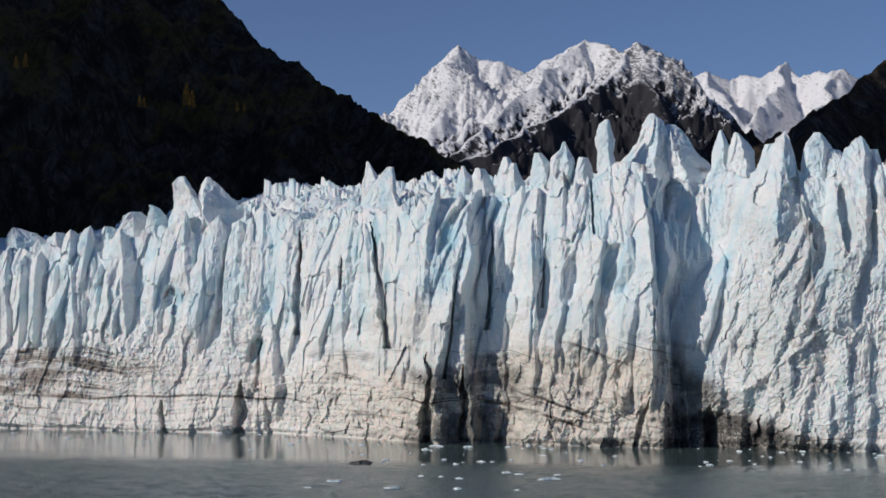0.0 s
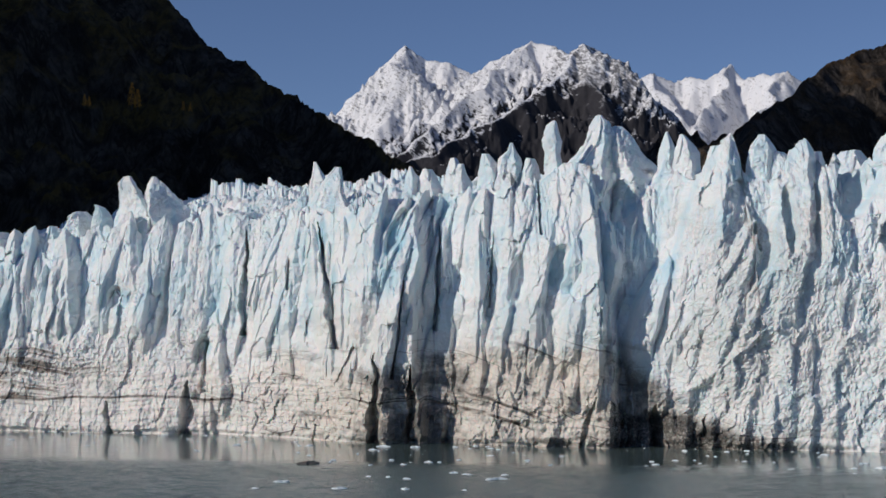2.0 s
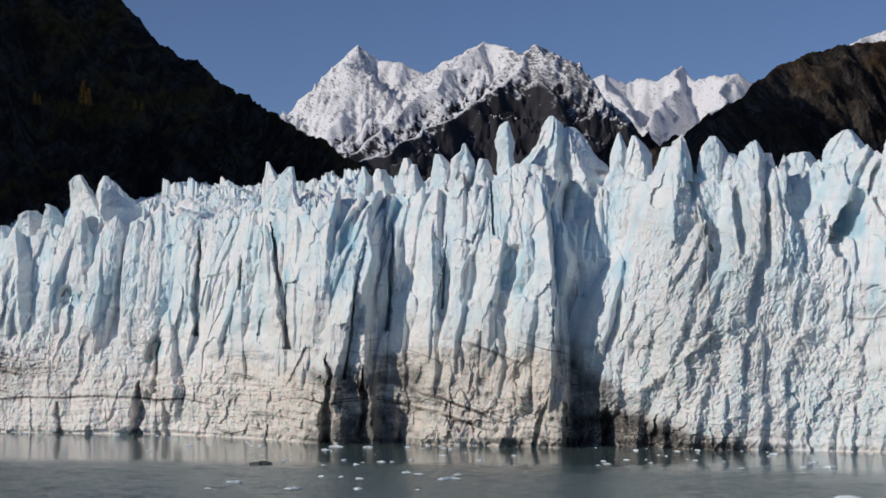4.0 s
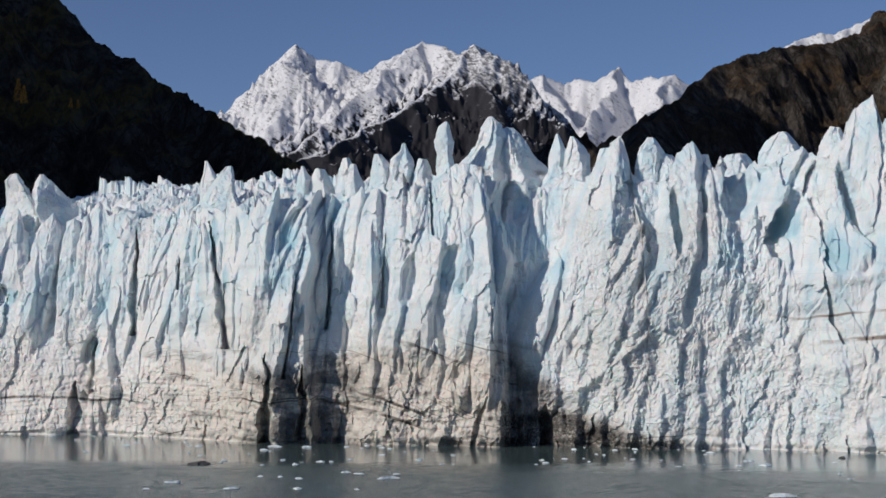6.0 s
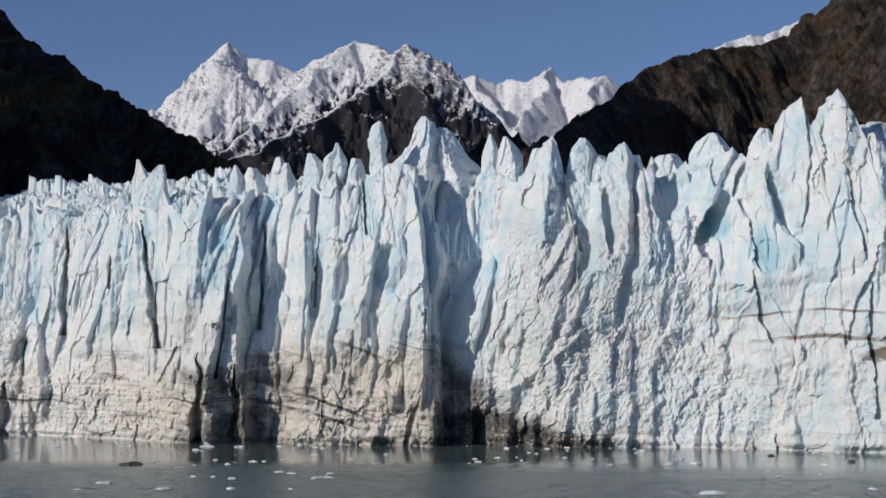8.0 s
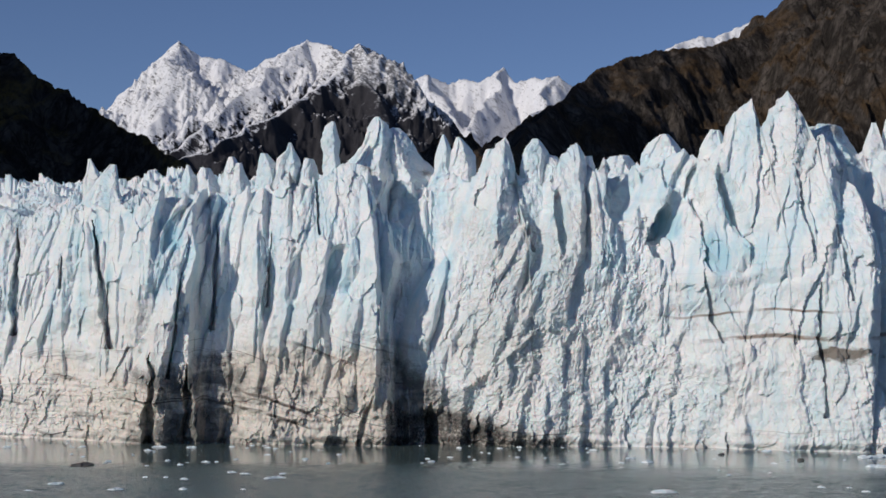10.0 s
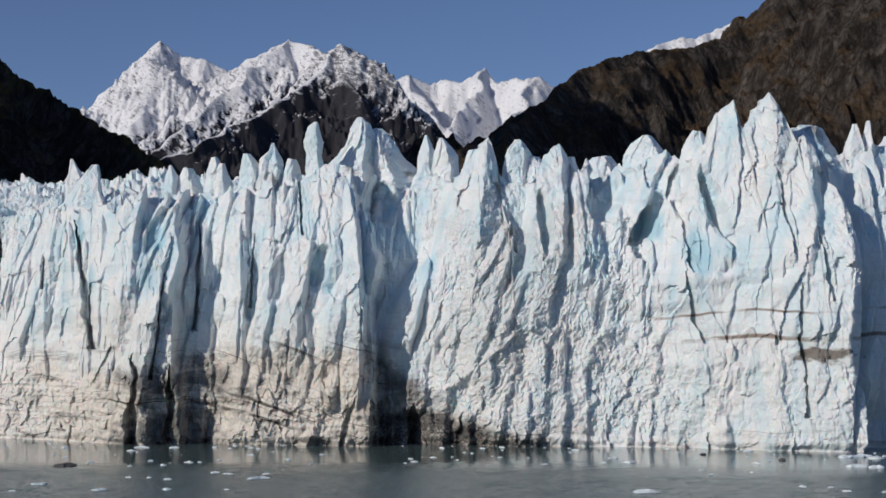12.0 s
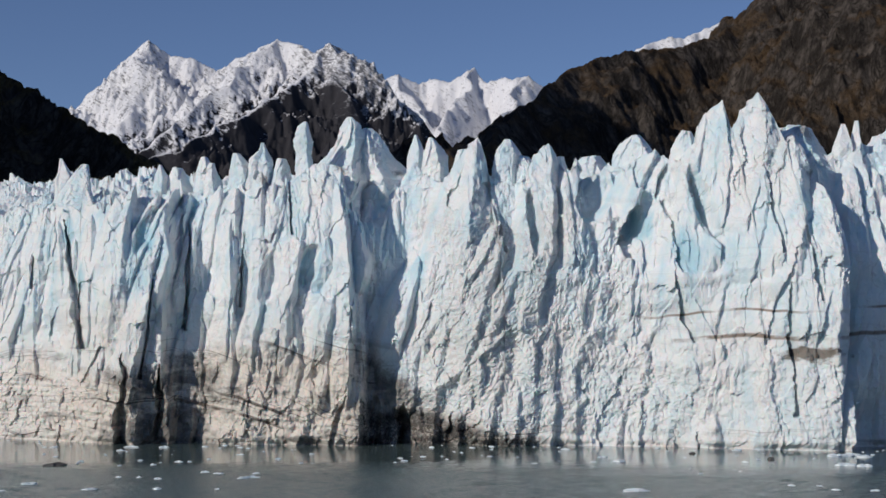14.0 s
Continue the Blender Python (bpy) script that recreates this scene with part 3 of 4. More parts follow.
blade(76.2, 21.0, 75.1, 6.7, 1.7, 2.0, 9.6, cut=1.23, lit=0.40)
blade(81.9, 19.5, 80.6, 6.9, 2.0, 3.2, 9.8, cut=1.23, lit=0.40)
blade(72.3, 20.2, 72.1, 7.3, 2.0, 1.5, 9.0, cut=1.23, lit=0.40)
blade(90.3, 21.7, 88.3, 7.0, 3.2, 2.9, 9.0, cut=1.23, lit=0.40)
blade(95.5, 21.8, 94.0, 7.8, 2.9, 2.6, 9.4, cut=1.23, lit=0.40)
blade(108.1, 80.0, 101.4, 41.4, 7.0, 4.4, 10.0, bend=1.2, tip=0.45, cut=1.56, lit=0.50)
blade(99.2, 45.7, 98.3, 13.4, 3.8, 2.6, 8.8, tip=0.80, cut=1.23, lit=0.40)
blade(105.2, 41.3, 103.0, 4.5, 3.8, 2.6, 9.4, cut=1.23, lit=0.40)
blade(109.9, 35.7, 108.9, 4.6, 3.5, 2.3, 9.0, cut=1.23, lit=0.40)
blade(114.7, 75.8, 110.5, 42.7, 2.6, 4.4, 8.4, bend=0.6, tip=0.80, cut=1.23, lit=0.40)
blade(111.9, 71.9, 109.9, 52.6, 1.5, 2.0, 8.8, cut=1.23, lit=0.40)
blade(115.1, 59.5, 112.3, 38.4, 3.2, 3.5, 8.6, cut=1.23, lit=0.40)
blade(119.9, 57.6, 117.8, 41.2, 2.2, 3.5, 7.4, cut=1.23, lit=0.40)
blade(114.9, 28.7, 113.8, 10.8, 3.5, 2.6, 8.6, cut=1.23, lit=0.40)
blade(122.7, 27.3, 120.2, 8.2, 4.4, 3.5, 8.6, cut=1.23, lit=0.40)
blade(99.2, 10.6, 97.0, 3.0, 2.9, 2.3, 9.0, cut=1.23, lit=0.40)
# east end
blade(133.6, 77.0, 122.5, 53.9, 4.4, 3.5, 6.5, tip=0.25, cut=2.08)
blade(141.4, 78.1, 138.5, 51.1, 6.4, 5.2, 7.5, bend=-0.9, tip=0.80, cut=1.30)
blade(136.8, 69.3, 132.2, 47.7, 3.5, 2.0, 6.6)
blade(131.8, 60.2, 129.3, 47.1, 2.0, 1.5, 6.0)
blade(149.5, 89.6, 143.6, 55.2, 7.3, 1.3, 8.0, bend=0.9, tip=0.70, cut=2.60)
blade(130.9, 47.6, 125.6, 21.4, 13.1, 11.3, 9.0, tip=1.00, cut=0.65, lit=0.35)
blade(133.9, 44.0, 139.3, 29.8, 2.0, 1.7, 9.2)
blade(126.4, 44.2, 124.8, 32.7, 2.3, 2.0, 8.6)
blade(157.1, 90.7, 149.6, 50.6, 7.9, 4.9, 8.6, bend=1.2, tip=0.70, cut=1.17)
blade(152.4, 84.2, 146.6, 52.2, 3.2, 1.7, 7.4)
blade(144.8, 50.8, 141.1, 32.5, 5.8, 4.4, 8.6, tip=0.80, cut=0.91)
blade(151.1, 47.6, 152.2, 5.1, 13.8, 4.4, 9.6, bend=-1.5, tip=0.70, cut=1.17, lit=0.25)
blade(162.6, 78.6, 155.4, 37.8, 5.8, 4.1, 9.0, bend=0.9, tip=0.50, cut=1.04)
blade(158.0, 71.4, 153.4, 50.4, 2.6, 2.0, 8.6)
blade(167.1, 64.5, 165.2, 32.2, 5.8, 5.8, 9.2, bend=0.9, tip=0.40, cut=0.91)
blade(162.0, 54.4, 160.8, 34.3, 3.2, 1.5, 9.2)
blade(163.4, 35.0, 164.0, -0.0, 11.6, 1.7, 9.8, tip=0.15, cut=3.90, lit=0.10)
blade(181.0, 72.2, 179.2, 52.1, 2.3, 1.7, 7.0, tip=0.70)
blade(184.8, 65.4, 180.3, 24.0, 3.8, 2.3, 6.4)
blade(168.8, 14.6, 167.2, 1.2, 2.0, 3.2, 8.8)
blade(121.3, 12.2, 118.4, 1.7, 5.8, 4.4, 10.0, tip=0.80, cut=0.78)
blade(125.0, 14.4, 124.1, 7.4, 2.3, 2.0, 10.6)
blade(140.4, 13.1, 138.9, 1.4, 7.3, 5.8, 10.4, tip=0.80, cut=0.78)
# ribs of the dark foot
blade(0.6, 15.6, -0.9, 2.0, 2.0, 2.0, 7.2)
blade(7.8, 17.1, 6.9, 2.0, 1.5, 2.0, 6.0)
blade(11.1, 14.1, 9.6, 1.9, 2.3, 1.7, 7.0)
blade(15.6, 17.4, 13.5, 1.9, 2.6, 2.0, 7.4)
blade(19.1, 12.7, 18.2, 1.9, 1.7, 1.7, 6.0)
blade(-5.4, 21.6, -6.3, 2.2, 4.4, 0.9, 7.6, tip=0.50, cut=3.25)
blade(31.0, 19.5, 22.3, 1.8, 5.8, 5.8, 8.0, tip=0.60, cut=0.78)
blade(45.2, 18.8, 40.8, 1.5, 8.7, 5.8, 8.0, tip=0.60, cut=0.78)
blade(56.0, 16.0, 55.0, 1.1, 7.3, 1.7, 8.2, tip=0.30, cut=2.86)
blade(62.8, 14.4, 62.0, 0.7, 1.7, 2.0, 6.5)
blade(67.3, 12.1, 66.2, 0.7, 1.5, 2.0, 6.8)
blade(74.2, 8.8, 73.4, 0.2, 2.6, 2.0, 8.0)
blade(80.0, 7.2, 79.2, 0.4, 2.0, 1.7, 8.0)
blade(-66.4, 10.4, -67.1, 1.3, 2.9, 1.7, 8.0)
blade(-58.2, 19.6, -52.6, 1.4, 1.2, 5.8, 5.5)
blade(-51.7, 21.3, -52.5, 13.0, 1.5, 1.5, 8.4)
blade(-54.8, 18.8, -55.0, 11.3, 1.0, 1.2, 8.0)
# out of sight at both ends the front goes on in the same way
for n in range(16):
    cx = rng.uniform(-180, -148) if n % 2 else rng.uniform(184, 206)
    blade(cx, float(top_z(cx)) - rng.uniform(0, 9), cx - 1.5, 25.0, rng.uniform(3, 7), rng.uniform(2, 5), rng.uniform(4, 8))


def crest(b, zz):
    x, z, fx, fz, wl, wr, out, bend, tip, cut, lit, jag = b
    t = np.clip((zz - fz) / (z - fz), 0, 1)
    mid = fx + (x - fx) * t + 4 * bend * t * (1 - t) + (np.interp(zz, KINK_Z, jag[0]) + np.interp(zz, CHIP_Z, jag[1])) * (1 - t ** 6)
    g = 1 - np.exp(-np.maximum(z - zz, 0) / (tip * 0.85 * (wl + wr)))
    return t, mid, g


x = np.arange(X0, X1, STEP)
row = np.stack([x, x * 0, x * 0], -1)
floor_z = top_z(x) - 3.0
rim = floor_z + 0.8 * ridged(row * 0.16, 3, 0.55) - 0.5 + facets(x + 1.2 * gnoise(row * 0.3), x * 0, 4.2, 1.0, 0.6, 1.3, 23)
for b in BLADES:
    zz = np.linspace(b[1] - 22, b[1], 160)
    t, mid, g = crest(b, zz)
    for z1, m1, g1 in zip(zz, mid, g):
        i0, i1 = np.searchsorted(x, (m1 - b[4] * g1, m1 + b[5] * g1))
        rim[i0:i1 + 1] = np.maximum(rim[i0:i1 + 1], z1)
rim += 0.22 * fbm(row * 0.9 + 7, 3) + facets(x, x * 0, 1.3, 1.0, 0.6, 0.16, 61)
s = np.linspace(0, 1, 285)
gx, gs = np.meshgrid(x, s)
gz = -1.5 + gs * (rim[None, :] + 1.5)
uv = np.stack([gx, gx * 0, gz], -1).reshape(-1, 3)
wob = 4.6 * fbm(uv * (0.05, 0, 0.075) + 21, 3).reshape(gx.shape)
bay = np.interp(gx + 0.35 * wob, BAY_X, BAY_Y)
# the wall behind the ribs, with its two deep bays and the bowl in the east
upper = np.interp(gx + 0.25 * wob, [-98, -90, -46, -42, -8, -5, 5.5, 8.5, 14, 18, 22, 54, 57.5, 69, 72, 108, 112, 120, 126, 166, 170, 200], [0, 4.8, 4.8, 2.0, 1.0, 0, 0, -4, -4.5, -1, 0.5, 0.5, -5, -5.5, 0.5, 1, -4, -5, 0.5, 1, -4, -4])
lower = np.interp(gx + 0.25 * wob, [-98, -90, -46, -42, -8, -5, 5.5, 8.5, 14, 18, 22, 54, 57.5, 69, 72.5, 76, 120, 166, 170, 200], [2, 5.4, 5.4, 5.2, 5.2, 3, 2, -3.5, -4, 1.5, 5.0, 5.2, -4, -4.5, 6.0, 7.2, 7.4, 7.8, -3, -3])
k = np.clip((gz - 41 - 0.8 * wob) / 14, 0, 1)
front = lower * (1 - k) + upper * k + 0.35 * wob
# the lower mass of old, layered ice stands proud; the ribs stand on it
low_top = np.interp(x, [-260, -60, -10, 8, 20, 60, 75, 90, 140, 300], [25, 23, 19, 22, 17, 17, 12, 10, 20, 22])[None, :] + 4 * fbm(row * 0.05 + 3, 3)[None, :]
low_out = np.interp(gx + 0.3 * wob, [-45, -8, -5, 5, 12, 19, 23, 54, 57, 69, 73, 100, 165, 169, 200], [6.4, 6.4, 3.0, 2.5, 3.5, 5.0, 6.8, 7.0, 1.5, 2.0, 6.5, 7.6, 8.2, 0.0, 0.0])
k = np.clip((low_top + 8 - gz) / 17, 0, 1)
k = k * k * (3 - 2 * k)
front = np.maximum(front * (1 - k) + low_out * k, front * 0 - 4)
apron = np.clip((-44 - x) / 22, 0, 1)[None, :]
mounds = sum(a * np.exp(-((gx - u) / du) ** 2 - ((gz - v) / dv) ** 2) for u, du, v, dv, a in ((-107, 9, 31, 9, 4.0), (-122, 6, 33, 6, 3.0), (-93, 7, 30, 7, 3.0), (-81, 7, 27, 5, 2.0), (-66, 8, 26, 5, 1.6)))
front = np.maximum(front * (1 - apron), apron * 9.5 * np.clip((33 + 2.0 * fbm(row * 0.09 + 40, 3)[None, :] - gz) / 30, 0, 1) ** 0.8 + apron * mounds)


def raise_blade(b):
    x1, z, fx, fz, wl, wr, out, bend, tip, cut, lit, jag = b
    a, c = min(x1, fx) - wl - abs(bend) - 5, max(x1, fx) + wr + abs(bend) + 5
    i0, i1 = np.searchsorted(x, (a, c))
    zz = gz[:, i0:i1]
    t, mid, g = crest(b, zz)
    d = gx[:, i0:i1] - mid
    u, w = np.abs(d), np.where(d < 0, wl, wr) * g
    q = out * (0.86 + 0.14 * g - 0.30 * t * t) - np.where(d < 0, lit, cut) * np.minimum(u, w) - 4.0 * np.maximum(u - w, 0)
    q = q - np.clip((fz - zz) / 3.0, 0, 4) ** 1.4 - np.clip((zz - z) * 2.0, 0, 9)
    front[:, i0:i1] = np.maximum(front[:, i0:i1], q)


for b in BLADES:
    raise_blade(b)
# a forward row of pointed flat-irons that end below the rim
for n in range(56):
    cx = rng.uniform(X0 + 4, X1 - 4)
    i = int((cx - X0) / STEP)
    cz, tall = rim[i] * rng.uniform(0.60, 0.97), rng.uniform(9, 26)
    if 54 < cx < 72 or (72 < cx < 108 and rng.uniform(0, 1) < 0.5) or (cx < -40 and cz - tall < 30):
        continue
    w, lean = rng.uniform(0.16, 0.30) * tall, rng.uniform(0.0, 0.38)
    j = int(np.clip((cz - tall * 0.6) / rim[i], 0.02, 0.98) * len(s))
    b = (cx, cz, cx - lean * tall, cz - tall, w * rng.uniform(0.7, 1.1), w * rng.uniform(0.35, 0.7), front[j, i] + rng.uniform(1.2, 3.0), rng.uniform(-0.8, 0.8), rng.uniform(0.9, 1.8), rng.uniform(1.3, 2.4), rng.uniform(0.35, 0.7))
    raise_blade(b + ((rng.uniform(-0.35, 0.35, len(KINK_Z)), rng.uniform(-0.12, 0.12, len(CHIP_Z))),))
# smaller flakes and blades on the flanks of the ribs
for n in range(230):
    cx = rng.uniform(X0 + 4, X1 - 4)
    i = int((cx - X0) / STEP)
    cz = rim[i] * rng.uniform(0.30, 1.03)
    tall = rng.uniform(5, 24)
    if (cx < -40 and cz - tall < 28) or (76 < cx < 112 and cz > 58):
        continue
    j = int(np.clip((cz - tall * 0.5) / rim[i], 0.02, 0.98) * len(s))
    w = rng.uniform(0.07, 0.19) * tall
    b = (cx, cz, cx - rng.uniform(-0.14, 0.34) * tall, cz - tall, w * rng.uniform(0.7, 1.5), w * rng.uniform(0.5, 1.0), front[j, i] + rng.uniform(0.3, 1.2), 0.0, rng.uniform(0.8, 2.2), rng.uniform(0.6, 1.6), rng.uniform(0.12, 0.45))
    raise_blade(b + ((rng.uniform(-0.2, 0.2, len(KINK_Z)), rng.uniform(-0.1, 0.1, len(CHIP_Z))),))


def slot(cx, cz, cw, deep, lean=0.0, bottom=-3.0):
    """A dark cleft that runs up the front from its foot."""
    i0, i1 = np.searchsorted(x, (cx - cw * 2 - abs(lean), cx + cw * 2 + abs(lean)))
    zz = gz[:, i0:i1]
    t = np.clip((zz - bottom) / (cz - bottom), 0, 1)
    jag = np.interp(zz, np.arange(-10, 110, 4.0), rng.uniform(-1, 1, 30)) + 0.5 * np.interp(zz, np.arange(-10, 110, 1.1), rng.uniform(-1, 1, 110))
    u = np.abs(x[i0:i1][None, :] - cx - lean * t - 0.2 * cw * jag) / (cw * 0.5) / np.maximum((1 - t ** 3) * (0.75 + 0.45 * np.interp(zz, np.arange(-10, 110, 3.0), rng.uniform(-1, 1, 40))), 0.05)
    inside = (zz > bottom) & (zz < cz)
    front[:, i0:i1] -= np.where(inside, deep * np.clip(1.35 - u, 0, 1) ** 0.6, 0)


def bowl(cx, cz, rx, rz, deep, lean=0.0):
    """A hollow with steep sides broken out of the front."""
    w = slice(*np.searchsorted(x, (cx - rx - 14, cx + rx + 14)))
    u, v = gx[:, w], gz[:, w]
    edge = 0.16 * gnoise(np.stack([u, u * 0, v], -1).reshape(-1, 3) * 0.35 + cx).reshape(u.shape)
    r = np.hypot((u - cx - lean * (v - cz) + 0.15 * wob[:, w]) / rx, (v - cz) / rz) + edge
    front[:, w] -= deep * np.clip((1.15 - r) / 0.4, 0, 1)


bowl(118.3, 66.0, 4.2, 8.0, 9.0, 0.25)
bowl(126.5, 57.0, 2.6, 5.0, 6.0, 0.4)
bowl(61.0, 64.0, 5.0, 6.0, 5.0)
bowl(-84.6, 41.0, 2.2, 3.2, 3.5)
bowl(-56.2, 25.0, 2.0, 4.0, 4.5, 0.2)
bowl(1.5, 57.0, 2.0, 6.0, 4.0, 0.35)
bowl(101.5, 58.0, 1.6, 9.0, 5.0, 0.05)
bowl(33.0, 44.0, 2.2, 7.0, 3.5, 0.15)
bowl(43.5, 46.0, 2.4, 6.0, 3.5, 0.2)
bowl(135.5, 66.0, 2.0, 7.0, 4.0, 0.2)
bowl(141.0, 62.0, 1.8, 9.0, 4.0, -0.1)
bowl(26.5, 40.0, 1.6, 9.0, 3.5, 0.1)
slot(-60.1, 15.9, 3.6, 6, -0.5)
slot(-84.2, 10.1, 2.2, 3, -1.5)
slot(-55.5, 27.9, 3.4, 4, 1.0, 12)
slot(-43.3, 61.1, 2.0, 6, 0.4, 29)
slot(-15.0, 61.3, 2.6, 7, -5.5, 25)
slot(-29.8, 52.0, 0.9, 3, 0.4, 42)
slot(12.4, 59.6, 1.4, 5, 1.2, 30)
slot(0.5, 46.0, 1.0, 4, 3.5, 17)
slot(26.5, 58.0, 0.9, 3, 1.0, 36)
slot(39.7, 72.2, 1.0, 4, 0.0, 55)
slot(-4.6, 24.0, 3.6, 5, 0.6)
slot(5.6, 21.0, 3.2, 5, 0.3)
slot(48.1, 13.2, 1.6, 3, 4.0)
slot(61.0, 13.0, 2.6, 4, 0.5)
slot(68.5, 11.0, 3.2, 5, -0.5)
slot(79.1, 8.4, 2.6, 4, 0.3)
slot(94.1, 58.7, 1.4, 4, -1.0, 50)
slot(108.6, 69.8, 1.0, 4, 0.2, 60)
slot(124.6, 56.2, 3.0, 6, -1.5, 48)
slot(134.5, 63.2, 1.0, 4, -0.5, 44)
slot(143.5, 69.9, 1.6, 5, -3.0, 50)
slot(155.0, 68.9, 1.0, 4, 0.0, 48)
slot(155.6, 44.8, 1.4, 4, 0.5, 8)
slot(162.4, 56.0, 1.2, 4, -2.0, 36)
slot(136.1, 44.0, 1.6, 4, -3.5, 26)
slot(136.2, 3.9, 2.2, 3, 0)

fl = flutes(gx, face_y(gx), gz)
strata = ridged(np.stack([gx * 0.02, gx * 0, gz * 0.33 + 0.8 * np.sin(gx * 0.05)], -1).reshape(-1, 3), 3).reshape(gx.shape)
low = np.clip((low_top + 3 - gz) / 9, 0, 1)
rim_part = np.clip((gz - rim[None, :] + 4) / 4, 0, 1)
gy = face_y(gx + 0.3 * wob) + 8.0 - front + bay * np.clip((gz + 3) / 6, 0.3, 1) + 0.07 * gz + 0.36 * np.maximum(gz - 48, 0)
layered = low * np.clip((112 - gx) / 30, 0.12, 1) * np.clip((gx + 75) / 25, 0.45, 1)
rugged_ice = np.clip(0.62 + 0.8 * gnoise(uv * (0.045, 0, 0.035) + 60).reshape(gx.shape), 0.25, 1.0)
gy -= (0.58 - 0.2 * rim_part + 0.30 * low) * (1 - 0.35 * apron * low) * broken(gx, gz, layered) + (fl - 0.6) * (0.14 + 0.20 * rugged_ice) + 0.42 * rugged_ice * fbm(uv * (0.55, 0, 0.42) + 33, 4, 0.6).reshape(gx.shape) + 0.45 * strata * low * np.clip((112 - gx) / 30, 0.3, 1)
east = np.clip((gx - 72) / 5, 0, 1) * np.clip((132 - gx) / 14, 0, 1) * np.clip((68 - gz) / 16, 0, 1) * np.clip((gz - 1) / 6, 0, 1)
sl = np.stack([gx - 0.45 * gz + 1.2 * fl, gx * 0, gz], -1).reshape(-1, 3)
gy -= east * (0.35 * ridged(sl * (0.30, 1, 0.10) + 8, 2) + 0.45 * ridged(sl * (0.85, 1, 0.34) + 19, 3)).reshape(gx.shape)
rubble = sum(np.exp(-((gx - u) / du) ** 2 - ((gz - v) / dv) ** 2) for u, du, v, dv in ((-92, 18, 24, 9), (-112, 10, 20, 8), (-58, 9, 27, 6), (17, 5, 21, 4), (72, 6, 15, 7), (88, 8, 26, 9), (128, 9, 13, 6)))
gy -= np.clip(rubble, 0, 1) * (1.0 + facets(gx + 0.6 * fl, gz, 1.7, 1.4, 0.45, 0.34, 33) + facets(gx, gz + 0.3 * fl, 0.8, 0.7, 0.45, 0.20, 66))
gy += 1.6 * np.exp(-((gz - 0.2) / 1.0) ** 2) * (1 + gnoise(np.stack([gx * 0.1, gx * 0, gx * 0], -1).reshape(-1, 3)).reshape(gx.shape))
co = np.stack([gx, gy, gz], -1)
# the front breaks into buttresses along its crevasses
cuts = [0]
for cx in np.arange(X0 + 9, X1 - 6, 11.5):
    i = int((cx - X0) / STEP)
    w = slice(i - 16, i + 16)
    i = i - 16 + int(np.argmax(gy[120:200, w].mean(0)))
    cuts.append(i)
cuts.append(len(x) - 1)
for i, j in zip(cuts[:-1], cuts[1:]):
    part("ice_buttress", grid_mesh("ice_buttress", co[:, i:j + 1].copy(), j - i + 1, len(s), smooth=False), ICE, glacier)
edge_y, edge_z = gy[-1], gz[-1]

# broken surface of the glacier behind the front
dy = np.concatenate([np.arange(0, 60, 0.55), np.arange(60, 230, 1.4)])
fx = x[::2]
gx, gd = np.meshgrid(fx, dy)
y0 = edge_y[::2][None, :]
gy = y0 + gd
p = np.stack([gx, gy, gx * 0], -1).reshape(-1, 3)
crag = (3.2 * ridged(p * (0.085, 0.060, 1), 2, 0.55) + 1.7 * ridged(p * (0.26, 0.20, 1) + 30, 2, 0.5) + 0.5 * ridged(p * (0.8, 0.6, 1) + 60, 2, 0.5)).reshape(gx.shape)
rise = np.interp(gx, [-260, -150, -60, 0, 60, 300], [0.03, 0.10, 0.19, 0.16, 0.05, 0.03])
crag = 0.25 * crag + facets(gx + 0.5 * gy, gy + 2 * gnoise(p * 0.2).reshape(gx.shape), 9.5, 11.0, 0.60, 1.9, 17) + facets(gx - 0.3 * gy, gy, 4.2, 5.4, 0.60, 0.5, 77)
level = floor_z[::2][None, :] - 1.5 + rise * np.minimum(gd, 130) + crag
k = np.clip((gd - 0.6) / 5, 0, 1)
gz = edge_z[::2][None, :] * (1 - k) + level * k


def field_z(px, py):
    i = int(np.clip(np.searchsorted(fx, px), 0, len(fx) - 1))
    return float(np.interp(py, gy[:, i], gz[:, i]))


for i in range(0, len(fx) - 1, 72):
    j = min(i + 72, len(fx) - 1)
    c = np.stack([gx, gy, gz], -1)[:, i:j + 1]
    part("ice_field", grid_mesh("ice_field", c.copy(), j - i + 1, len(dy), smooth=False), ICE, glacier)


